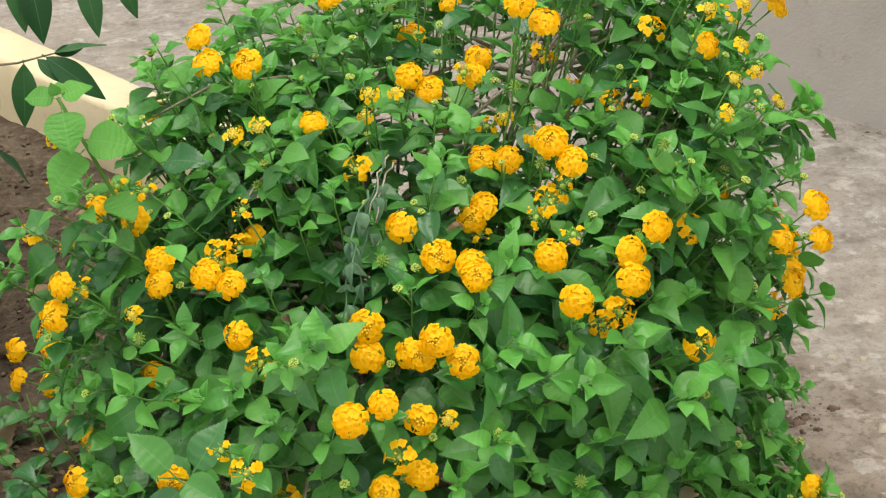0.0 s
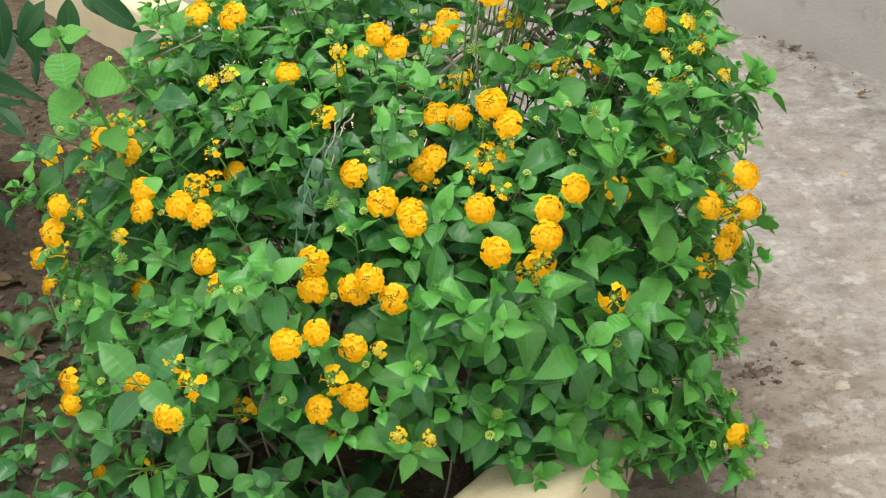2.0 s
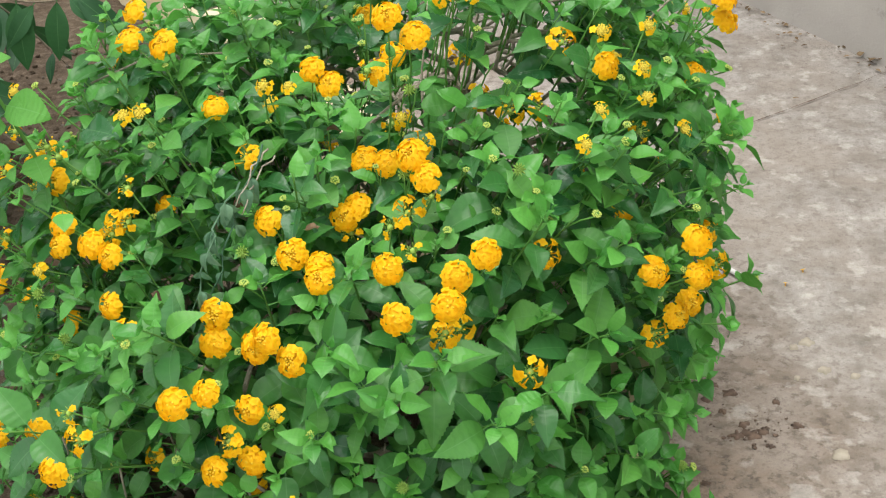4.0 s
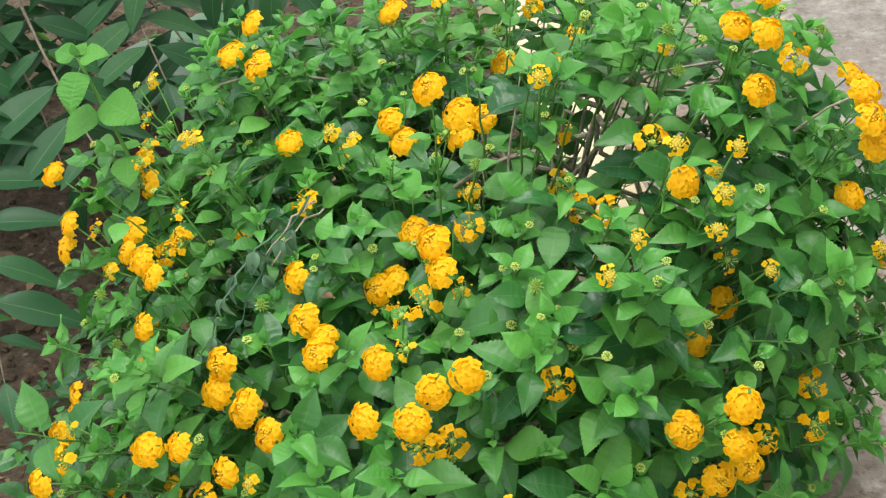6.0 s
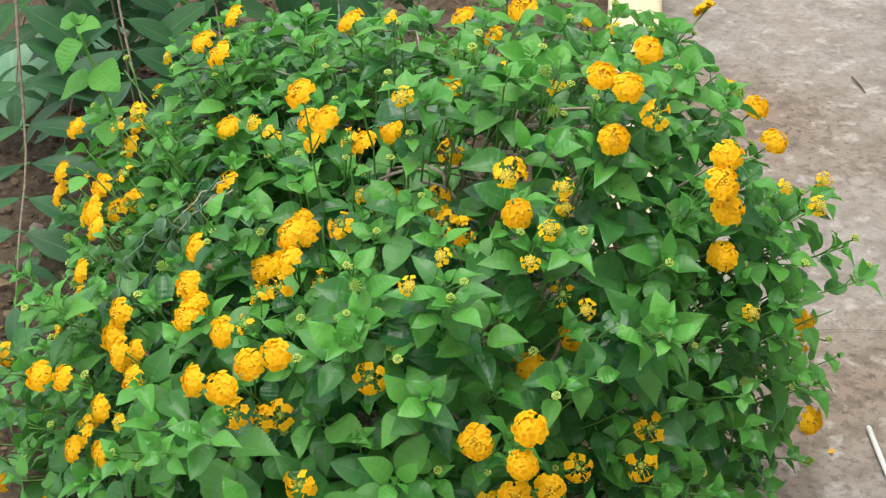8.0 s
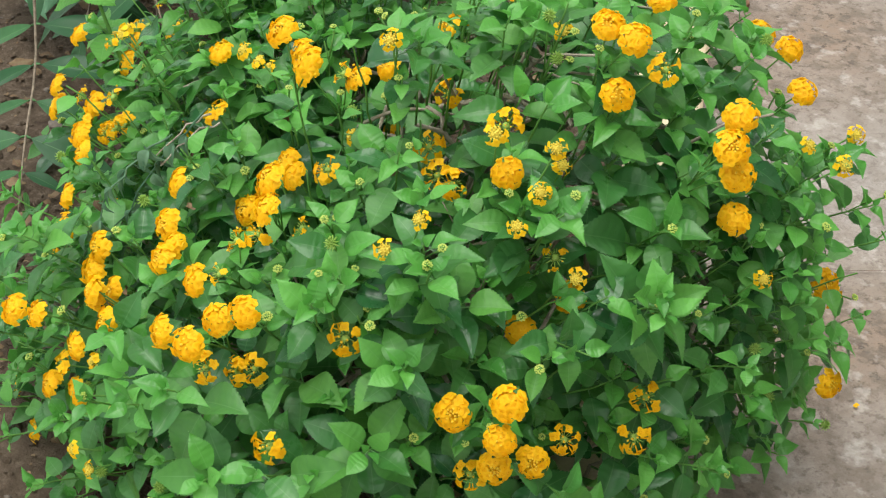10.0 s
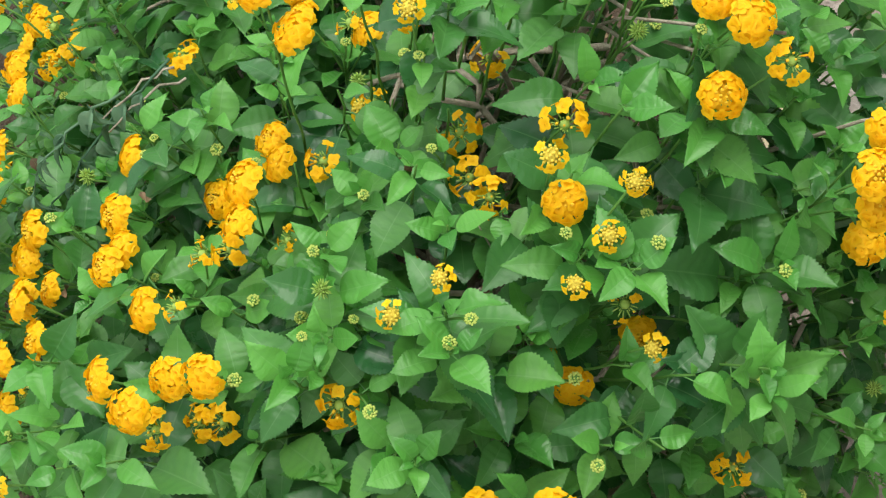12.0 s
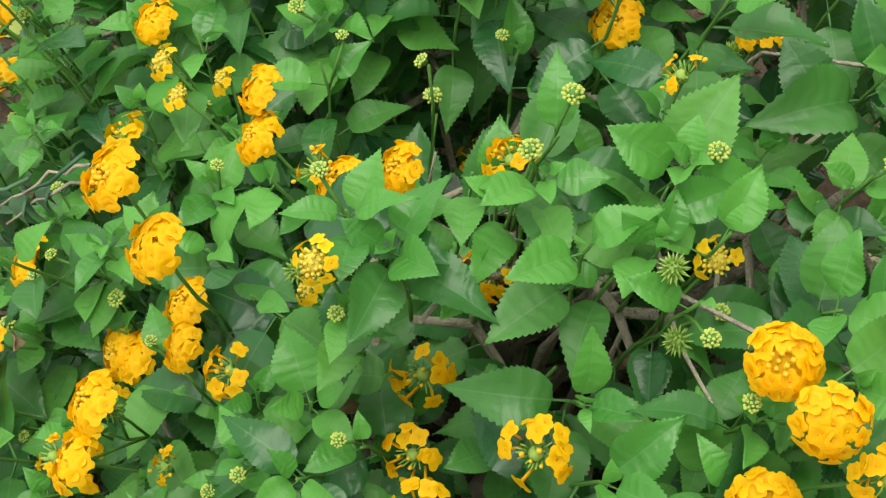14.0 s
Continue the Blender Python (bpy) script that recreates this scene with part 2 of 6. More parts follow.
STONE = plain_material("grey_stone", (0.08, 0.066, 0.052), (0.2, 0.17, 0.135), 80.0, 0.9)
STICK = plain_material("pale_plastic_stick", (0.55, 0.55, 0.52), (0.72, 0.72, 0.7), 30.0, 0.5)
TERRACOTTA = plain_material("worn_terracotta", (0.2, 0.1, 0.06), (0.36, 0.21, 0.14), 60.0, 0.9)
TWIG = plain_material("brown_twig", (0.1, 0.08, 0.055), (0.24, 0.195, 0.14), 150.0, 0.8)
CRUST = plain_material("dark_dried_dirt", (0.06, 0.042, 0.032), (0.17, 0.115, 0.082), 120.0, 0.95)
CHIP = plain_material("pale_mortar_splash", (0.31, 0.275, 0.215), (0.39, 0.35, 0.28), 70.0, 0.9)


# ---- mesh helpers ----
def mesh_object(name, verts, faces, mat, uvs=None, parent=None, label="", smooth=True):
    me = bpy.data.meshes.new(name)
    me.from_pydata([tuple(v) for v in verts], [], faces)
    me.materials.append(mat)
    if uvs is not None:
        layer = me.uv_layers.new(name="UVMap")
        idx = np.empty(len(me.loops), dtype=np.int32)
        me.loops.foreach_get("vertex_index", idx)
        layer.data.foreach_set("uv", np.asarray(uvs, dtype=np.float32)[idx].ravel())
    if smooth:
        me.polygons.foreach_set("use_smooth", np.ones(len(me.polygons), dtype=bool))
    me.update()
    ob = new(name, me)
    if parent:
        ob.parent = parent
    return tagged(ob, label=label)


def part(name, me, parent, m=None, label=""):
    """One object on shared mesh data, under a thing or a part."""
    ob = new(name, me)
    ob.parent = parent
    if m is not None:
        ob.matrix_basis = m
    return tagged(ob, label=label)


def unit(v):
    v = np.asarray(v, float)
    return v / max(1e-9, np.linalg.norm(v))


def frame_of(p, along, normal, scale):
    """Columns: x across, y along, z the face's normal."""
    y = unit(along)
    z = np.asarray(normal, float)
    z = unit(z - y * (z @ y))
    x = np.cross(y, z)
    m = np.eye(4)
    m[:3, 0], m[:3, 1], m[:3, 2], m[:3, 3] = x * scale, y * scale, z * scale, p
    return m


def as_matrix(m):
    return Matrix([list(map(float, row)) for row in m])


class Pile:
    """Many small pieces joined into one mesh."""

    def __init__(self):
        self.v, self.f, self.uv, self.n = [], [], [], 0

    def add(self, shape, m):
        v, f, uv = shape
        self.v.append(v @ m[:3, :3].T + m[:3, 3])
        self.f.extend([tuple(i + self.n for i in q) for q in f])
        self.uv.append(uv)
        self.n += len(v)

    def link(self, name, mat, parent=None, label=""):
        return mesh_object(name, np.concatenate(self.v), self.f, mat, np.concatenate(self.uv), parent, label)


def leaf_shape(rng, width=0.62, teeth=21, serr=1.0, fold=0.16, droop=0.22, tip=1.0, petiole=0.14, ripple=0.02, heart=0.0, widest=0.38, base=1.15):
    """A leaf one unit long from the foot of its petiole: a folded, drooping blade with a toothed edge."""
    n = teeth
    v, uv, f = [], [], []
    twist = rng.uniform(-0.25, 0.25)
    pucker = 0.006 * serr
    for i in range(n + 1):
        s = i / n
        w = width / 2 * (math.sin(math.pi * s ** (math.log(0.5) / math.log(widest))) ** ((0.75 if heart else base) if s < widest else 0.95 * tip))
        if heart and s < 0.12:
            w = max(w, width / 2 * heart * (0.25 + s / 0.12 * 0.6))
        y = petiole + (1 - petiole) * s
        sag = -droop * s * s
        for c in (-1, -0.52, 0, 0.52, 1):
            x = c * w
            yy = y
            if abs(c) == 1 and 0 < i < n:
                x *= 1.0 + serr * (0.05 if i % 2 else -0.04)
                yy += serr * (0.012 if i % 2 else -0.012)
            if heart and s < 0.1:
                yy -= abs(c) * 0.07 * heart
            z = sag + pucker * math.cos(2 * math.pi * (6.0 * s - 2.2 * abs(c))) * (1 - s) * (0.3 + 0.7 * (abs(c) == 0.52)) + fold * abs(c) * w * (1 - 0.52 * abs(c)) * 2.4 + ripple * math.sin(9.0 * s + 2.2 * c) * abs(c) + twist * c * w * s
            v.append((x, yy, z))
            uv.append((0.5 + 0.5 * c, s))
    for i in range(n):
        for c in range(4):
            a = i * 5 + c
            f.append((a, a + 1, a + 6, a + 5))
    foot = len(v)
    for s in (0.0, 1.0):
        for k in range(3):
            a = k * 2.094
            r = 0.016 * (1.1 - 0.3 * s)
            v.append((r * math.cos(a), petiole * 1.04 * s, r * math.sin(a) - 0.02 * s * (1 - s)))
            uv.append((0.5, 0.05 * s))
    for k in range(3):
        f.append((foot + k, foot + (k + 1) % 3, foot + 3 + (k + 1) % 3, foot + 3 + k))
    return np.array(v), f, np.array(uv)


def tube(points, radii, sides=6):
    """A tapering tube along points."""
    pts = np.asarray(points, float)
    v, f, uv = [], [], []
    up = np.array([0.31, 0.47, 0.82])
    for i, p in enumerate(pts):
        d = unit(pts[min(i + 1, len(pts) - 1)] - pts[max(i - 1, 0)])
        a = unit(np.cross(d, up))
        b = np.cross(d, a)
        for k in range(sides):
            t = 2 * math.pi * k / sides
            v.append(p + radii[i] * (math.cos(t) * a + math.sin(t) * b))
            uv.append((k / sides, i / max(1, len(pts) - 1)))
    for i in range(len(pts) - 1):
        for k in range(sides):
            a, b = i * sides + k, i * sides + (k + 1) % sides
            f.append((a, b, b + sides, a + sides))
    f.append(tuple(range(sides))[::-1])
    f.append(tuple(range((len(pts) - 1) * sides, len(pts) * sides)))
    return np.array(v), f, np.array(uv)


def bent(a, b, sag, steps=6, wiggle=0.0, rng=random):
    """Points from a to b along a bowed line."""
    a, b = np.asarray(a, float), np.asarray(b, float)
    out = []
    for i in range(steps + 1):
        s = i / steps
        p = a + (b - a) * s + np.array([0, 0, sag]) * 4 * s * (1 - s)
        if 0 < i < steps:
            p = p + np.array([rng.uniform(-wiggle, wiggle) for _ in range(3)])
        out.append(p)
    return out


# ---- the setting: paving, wall, kerb, planting bed ----
def grid_mesh(name, x0, x1, y0, y1, step, height, mat, keep=None):
    nx, ny = int((x1 - x0) / step) + 1, int((y1 - y0) / step) + 1
    v = [(x0 + i * step, y0 + j * step, height(x0 + i * step, y0 + j * step)) for j in range(ny) for i in range(nx)]
    f = []
    for j in range(ny - 1):
        for i in range(nx - 1):
            if keep is None or keep(x0 + (i + 0.5) * step, y0 + (j + 0.5) * step):
                a = j * nx + i
                f.append((a, a + 1, a + 1 + nx, a + nx))
    ob = mesh_object(name, v, f, mat)
    bm = bmesh.new()
    bm.from_mesh(ob.data)
    bmesh.ops.delete(bm, geom=[q for q in bm.verts if not q.link_faces], context="VERTS")
    bm.to_mesh(ob.data)
    bm.free()
    return ob


# outer line of the kerb, from the far end to the near end; the bed lies on its left-hand side as one looks along -y
KERB = [(-2.5, 4.52), (-0.215, 1.0), (0.225, 0.322), (0.248, 0.272), (0.235, 0.215), (0.158, 0.085), (0.141, 0.036), (0.116, -0.042), (0.052, -0.13), (-0.01, -0.2), (-0.07, -0.28), (-2.2, -2.1)]
KERB_W, KERB_H = 0.1, 0.14


def offset_line(line, d):
    """The line moved sideways by d, to the bed's side."""
    out = []
    for i, p in enumerate(line):
        a, b = Vector(line[max(0, i - 1)]), Vector(line[min(len(line) - 1, i + 1)])
        t = (b - a).normalized()
        out.append((p[0] + t.y * d, p[1] - t.x * d))
    return out


def inside_bed(x, y, margin=0.05):
    line = offset_line(KERB, margin)
    poly = line + [(-6, -2.1), (-6, 4.52)]
    hit = False
    for (ax, ay), (bx, by) in zip(poly, poly[1:] + poly[:1]):
        if (ay > y) != (by > y) and x < ax + (y - ay) / (by - ay) * (bx - ax):
            hit = not hit
    return hit


def paving():
    joint_p, joint_d = Vector((0.19, 0.93)), Vector((0.6, -0.8))

    def height(x, y):
        n = noise.noise(Vector((x * 3, y * 3, 0))) * 0.0025 + noise.noise(Vector((x * 14, y * 14, 3))) * 0.0014
        gap = abs((Vector((x, y)) - joint_p).dot(joint_d))
        return n - (0.0025 if gap < 0.007 else 0)

    near = grid_mesh("pavement", -1.2, 1.8, -1.0, 3.2, 0.0125, height, CONCRETE, keep=lambda x, y: not inside_bed(x, y, 0.08))
    tagged(near, "weathered grey concrete paving with dark stains and a joint", "pavement", kind="structure")
    # earth packed into the joint
    rng = random.Random(40)
    v, f = [], []
    for i in range(120):
        q = joint_p + Vector((0.8, 0.6)) * (-0.12 + 0.0078 * i) + Vector((0.6, -0.8)) * 0.004 * noise.noise(Vector((i * 0.13, 0, 0)))
        w = 0.0004 + 0.0022 * abs(noise.noise(Vector((i * 0.21, 7, 0))))
        z = max(height(q.x, q.y), noise.noise(Vector((q.x * 3, q.y * 3, 0))) * 0.0025) + 0.0016
        for side in (-1, 1):
            e = q + Vector((0.6, -0.8)) * side * w * rng.uniform(0.7, 1.3)
            v.append((e.x, e.y, z))
    for i in range(119):
        f.append((2 * i, 2 * i + 1, 2 * i + 3, 2 * i + 2))
    tagged(mesh_object("trim_joint", v, f, CRUST, smooth=False), "thin line of dark earth packed in the paving joint", "joint", kind="structure")
    far = mesh_object("ground", [(-400, -400, -0.02), (400, -400, -0.02), (400, 400, -0.02), (-400, 400, -0.02)], [(0, 1, 2, 3)], CONCRETE)
    tagged(far, "grey concrete yard reaching far away", "ground", kind="structure")
    rim = []
    for a, b in (((-1.2, -1.0), (1.8, -1.0)), ((1.8, -1.0), (1.8, 3.2)), ((1.8, 3.2), (-1.2, 3.2))):
        rim.append((a, b))
    v, f = [], []
    for (ax, ay), (bx, by) in rim:
        k = len(v)
        v += [(ax, ay, 0.004), (bx, by, 0.004), (bx, by, -0.03), (ax, ay, -0.03)]
        f.append((k, k + 1, k + 2, k + 3))
    skirt = mesh_object("trim", v, f, CONCRETE, smooth=False)
    tagged(skirt, "thin concrete edge of the paving slab", "trim", kind="structure")


paving()


def house_wall():
    """A plastered wall that runs alongside the kerb, beyond the paving."""
    p, d = Vector((0.715, 1.318)), Vector((0.565, -0.825)).normalized()
    n = Vector((-d.y, d.x))
    if n.dot(Vector((1, 1))) < 0:
        n = -n
    bm = bmesh.new()
    steps = 120
    rows = 40
    cells = {}
    for i in range(steps + 1):
        for j in range(rows + 1):
            s, z = -5.0 + 8.0 * i / steps, -0.03 + 2.63 * j / rows
            q = p + d * s - n * (0.004 * noise.noise(Vector((s * 4, z * 4, 9))))
            cells[i, j] = bm.verts.new((q.x, q.y, z))
    for i in range(steps):
        for j in range(rows):
            bm.faces.new((cells[i, j], cells[i + 1, j], cells[i + 1, j + 1], cells[i, j + 1]))
    back = [bm.verts.new((*(p + d * s + n * 0.2), z)) for s, z in ((-5.0, -0.03), (3.0, -0.03), (3.0, 2.6), (-5.0, 2.6))]
    bm.faces.new(back)
    c = [cells[0, 0], cells[steps, 0], cells[steps, rows], cells[0, rows]]
    for i in range(4):
        if i in (0, 2):
            row = [cells[k, 0 if i == 0 else rows] for k in range(steps + 1)]
            bm.faces.new(row + ([back[1], back[0]] if i == 0 else [back[2], back[3]]))
        else:
            col = [cells[steps if i == 1 else 0, k] for k in range(rows + 1)]
            bm.faces.new(col + ([back[2], back[1]] if i == 1 else [back[3], back[0]]))
    bmesh.ops.recalc_face_normals(bm, faces=bm.faces)
    me = bpy.data.meshes.new("wall_east")
    bm.to_mesh(me)
    bm.free()
    me.materials.append(PLASTER)
    tagged(new("wall_east", me), "stained grey plaster wall with dark specks", "wall", kind="structure")


house_wall()


def kerb():
    """A hand-rendered kerb painted cream round the planting bed."""
    line = [Vector(q) for q in KERB]
    fine = [line[0]]
    for a, b in zip(line, line[1:]):
        k = max(1, int((b - a).length / 0.03))
        fine += [a + (b - a) * (i / k) for i in range(1, k + 1)]
    fine = [fine[0]] + [(fine[i - 1] + fine[i] * 2 + fine[i + 1]) / 4 for i in range(1, len(fine) - 1)] + [fine[-1]]
    fine = [tuple(q) for q in fine]
    rings = []
    for d, z in ((0.002, -0.03), (0.0, 0.05), (0.0, KERB_H - 0.012), (0.004, KERB_H - 0.004), (0.012, KERB_H), (KERB_W * 0.5, KERB_H + 0.002), (KERB_W - 0.012, KERB_H), (KERB_W - 0.004, KERB_H - 0.004), (KERB_W, KERB_H - 0.012), (KERB_W, 0.05), (KERB_W, -0.03)):
        rings.append([(x, y, z) for x, y in offset_line(fine, d)])
    v, f = [], []
    n, m = len(fine), len(rings)
    for r in rings:
        for x, y, z in r:
            q = Vector((x, y, z))
            w = noise.noise_vector(q * 9) * 0.003 + noise.noise_vector(q * 30) * 0.0012
            v.append(tuple(q + w))
    for j in range(m - 1):
        for i in range(n - 1):
            a = j * n + i
            f.append((a, a + n, a + n + 1, a + 1))
    tagged(mesh_object("kerb", v, f, PAINT), "low kerb painted cream round the planting bed", "kerb", kind="structure")


kerb()


def soil_height(x, y):
    q = Vector((x, y, 0))
    return 0.012 + 0.016 * noise.noise(q * 3.1) + 0.009 * noise.noise(q * 11) + 0.005 * noise.noise(q * 34) + 0.0025 * noise.noise(q * 80)


def bed():
    soil = grid_mesh("ground_bed", -2.6, 0.24, -1.0, 3.0, 0.0125, soil_height, SOIL, keep=inside_bed)
    line = offset_line(KERB, 0.05)
    v = [(x, y, -0.012) for x, y in line] + [(-6.0, -2.1, -0.012), (-6.0, 4.52, -0.012)]
    far = mesh_object("ground_field", v, [tuple(range(len(v)))[::-1]], SOIL, smooth=False)
    tagged(far, "bare brown soil farther along the planting bed", "soil", kind="structure")
    tagged(soil, "bare brown soil of a planting bed with crumbs and litter", "soil", kind="structure")


bed()


def stone_shape(rng, rough=0.3):
    bm = bmesh.new()
    bmesh.ops.create_icosphere(bm, subdivisions=1, radius=1.0)
    sx, sy, sz = rng.uniform(0.7, 1.2), rng.uniform(0.6, 1.0), rng.uniform(0.35, 0.7)
    for q in bm.verts:
        k = 1 + rng.uniform(-rough, rough)
        q.co = Vector((q.co.x * sx * k, q.co.y * sy * k, q.co.z * sz * k))
    v = np.array([tuple(q.co) for q in bm.verts])
    f = [tuple(q.index for q in face.verts) for face in bm.faces]
    bm.free()
    return v, f, np.zeros((len(v), 2))


def scatter_crumbs():
    rng = random.Random(5)
    shapes = [stone_shape(rng) for _ in range(8)]
    crumbs, stones = Pile(), Pile()
    for i in range(13000):
        x, y = rng.uniform(-1.5, 0.2), rng.uniform(-0.35, 1.5)
        if not inside_bed(x, y, 0.12):
            continue
        r = 0.0014 + 0.0075 * rng.random() ** 5
        m = as_np(pose(x, y, soil_height(x, y) + r * 0.2, rng.uniform(-30, 30), rng.uniform(-30, 30), rng.uniform(0, 360)), r)
        (stones if rng.random() < 0.12 else crumbs).add(rng.choice(shapes), m)
    tagged(crumbs.link("soil_crumbs", SOIL), "small crumbs of brown soil on the bed", "soil crumbs", kind="stuff")
    tagged(stones.link("gravel", STONE), "scattered grey grit on the soil", "gravel", kind="stuff")


def as_np(m, scale=1.0):
    a = np.array([list(r) for r in m])
    a[:3, :3] *= scale
    return a


scatter_crumbs()


# ---- the lantana bush ----
HEADS_LEFT = [
    (-0.594, 0.443, 0.092, "full"), (-0.583, 0.199, 0.373, "full"), (-0.548, 0.366, 0.123, "full"), (-0.524, 0.294, 0.360, "spent"),
    (-0.512, 0.182, 0.277, "full"), (-0.497, 0.248, 0.116, "full"), (-0.497, 0.061, 0.154, "full"), (-0.496, 0.071, 0.178, "full"),
    (-0.493, 0.100, 0.355, "full"), (-0.482, 0.099, 0.388, "full"), (-0.445, 0.190, 0.423, "full"), (-0.416, 0.075, 0.359, "young"),
    (-0.408, 0.113, 0.269, "full"), (-0.406, 0.145, 0.427, "full"), (-0.392, -0.071, 0.262, "full"), (-0.388, 0.073, 0.391, "full"),
    (-0.385, 0.083, 0.410, "full"), (-0.352, -0.150, 0.275, "full"), (-0.342, 0.035, 0.414, "full"), (-0.329, 0.082, 0.411, "spent"),
    (-0.325, 0.248, 0.575, "full"), (-0.325, -0.139, 0.306, "spent"), (-0.320, 0.021, 0.408, "full"), (-0.319, 0.195, 0.565, "full"),
    (-0.319, -0.006, 0.368, "full"), (-0.308, 0.057, 0.427, "spent"), (-0.302, 0.083, 0.532, "young"), (-0.289, -0.041, 0.204, "spent"),
    (-0.281, 0.183, 0.564, "full"), (-0.278, 0.063, 0.544, "young"),
]
HEADS_LEFT_MIDDLE = [
    (-0.231, -0.135, 0.344, "full"), (-0.224, 0.136, 0.514, "full"), (-0.205, -0.127, 0.259, "full"), (-0.205, -0.058, 0.360, "full"),
    (-0.204, -0.047, 0.384, "full"), (-0.201, -0.128, 0.351, "full"), (-0.189, -0.119, 0.288, "spent"), (-0.185, 0.288, 0.593, "full"),
    (-0.170, 0.153, 0.510, "young"), (-0.169, -0.120, 0.266, "full"), (-0.167, -0.113, 0.321, "full"), (-0.160, -0.085, 0.370, "full"),
    (-0.158, 0.022, 0.447, "full"), (-0.147, -0.095, 0.389, "full"), (-0.143, 0.121, 0.543, "young"), (-0.143, 0.311, 0.602, "young"),
    (-0.142, -0.112, 0.316, "young"), (-0.130, -0.016, 0.431, "full"), (-0.127, -0.159, 0.245, "young"), (-0.125, 0.157, 0.545, "full"),
    (-0.124, -0.101, 0.368, "full"), (-0.107, 0.147, 0.533, "full"), (-0.107, 0.384, 0.587, "full"), (-0.104, -0.149, 0.321, "bud"),
    (-0.100, -0.047, 0.424, "full"), (-0.094, -0.164, 0.243, "young"), (-0.087, 0.044, 0.438, "full"), (-0.075, 0.051, 0.445, "full"),
    (-0.068, 0.082, 0.481, "full"), (-0.060, 0.169, 0.536, "full"),
]
HEADS_MIDDLE = [
    (-0.047, 0.196, 0.543, "full"), (-0.045, 0.070, 0.483, "full"), (-0.034, -0.060, 0.442, "full"), (-0.033, 0.060, 0.641, "full"),
    (-0.023, -0.108, 0.419, "full"), (-0.015, 0.018, 0.519, "full"), (-0.014, 0.542, 0.543, "young"),     (-0.009, 0.065, 0.619, "full"), (-0.003, 0.720, 0.510, "full"), (0.000, -0.000, 0.505, "full"), (0.014, -0.062, 0.366, "spent"),
    (0.026, -0.117, 0.439, "full"), (0.032, -0.088, 0.451, "full"), (0.042, 0.158, 0.511, "spent"), (0.043, 0.114, 0.639, "young"),
    (0.058, -0.079, 0.469, "full"), (0.074, 0.135, 0.506, "spent"), (0.110, -0.016, 0.431, "spent"), (0.116, 0.232, 0.642, "seed"),
    (0.126, 0.167, 0.566, "spent"), (0.127, 0.231, 0.605, "seed"), (0.137, 0.170, 0.415, "full"), (0.148, -0.001, 0.537, "young"),
    (0.156, 0.511, 0.524, "full"), (0.161, 0.025, 0.559, "young"), (0.164, 0.112, 0.600, "young"), (0.165, 0.558, 0.492, "full"),
    (0.169, 0.121, 0.560, "full"), (0.174, 0.239, 0.652, "full"),
]
HEADS_RIGHT_MIDDLE = [
    (0.184, 0.298, 0.659, "full"), (0.184, 0.010, 0.534, "bud"), (0.187, 0.122, 0.400, "full"), (0.193, 0.182, 0.405, "full"),
    (0.201, 0.241, 0.648, "full"), (0.203, 0.219, 0.605, "full"), (0.204, 0.122, 0.556, "young"), (0.207, 0.091, 0.540, "young"),
    (0.209, 0.135, 0.595, "young"), (0.213, 0.008, 0.395, "full"), (0.222, 0.258, 0.620, "spent"), (0.233, 0.474, 0.507, "full"),
    (0.238, 0.032, 0.330, "full"), (0.246, 0.121, 0.490, "young"), (0.255, 0.030, 0.417, "full"), (0.257, 0.017, 0.386, "full"),
    (0.258, -0.008, 0.104, "full"), (0.258, 0.550, 0.226, "spent"), (0.259, 0.101, 0.329, "spent"), (0.271, 0.315, 0.460, "full"),
    (0.274, 0.516, 0.456, "young"), (0.279, 0.292, 0.583, "full"), (0.283, 0.489, 0.293, "full"), (0.286, 0.404, 0.503, "young"),
    (0.289, 0.163, 0.307, "spent"), (0.292, 0.262, 0.572, "full"), (0.297, 0.269, 0.543, "full"), (0.305, 0.323, 0.405, "young"),
    (0.309, 0.435, 0.475, "young"), (0.315, 0.476, 0.181, "full"),
]
HEADS_LATE = [
    (-0.507, -0.047, 0.060, "full"), (-0.429, -0.087, 0.070, "full"), (-0.427, -0.055, 0.070, "spent"), (-0.340, -0.089, 0.080, "spent"), (0.020, -0.099, 0.398, "spent"), (0.029, -0.054, 0.373, "spent"),
    (-0.012, 0.082, 0.499, "spent"), (-0.019, 0.003, 0.466, "spent"), (0.096, -0.097, 0.353, "spent"), (0.253, 0.065, 0.323, "full"), (0.278, 0.193, 0.329, "spent"), (-0.140, 0.291, 0.391, "spent"),
    (0.023, 0.205, 0.538, "spent"), (-0.167, -0.062, 0.359, "full"), (-0.168, 0.123, 0.543, "young"), (0.103, 0.125, 0.515, "spent"), (-0.102, -0.032, 0.428, "full"),
    (-0.570, 0.322, 0.200, "full"), (-0.530, 0.300, 0.230, "spent"), (-0.301, -0.025, 0.347, "spent"), (-0.488, 0.291, 0.344, "spent"), (0.216, 0.025, 0.312, "spent"),
]
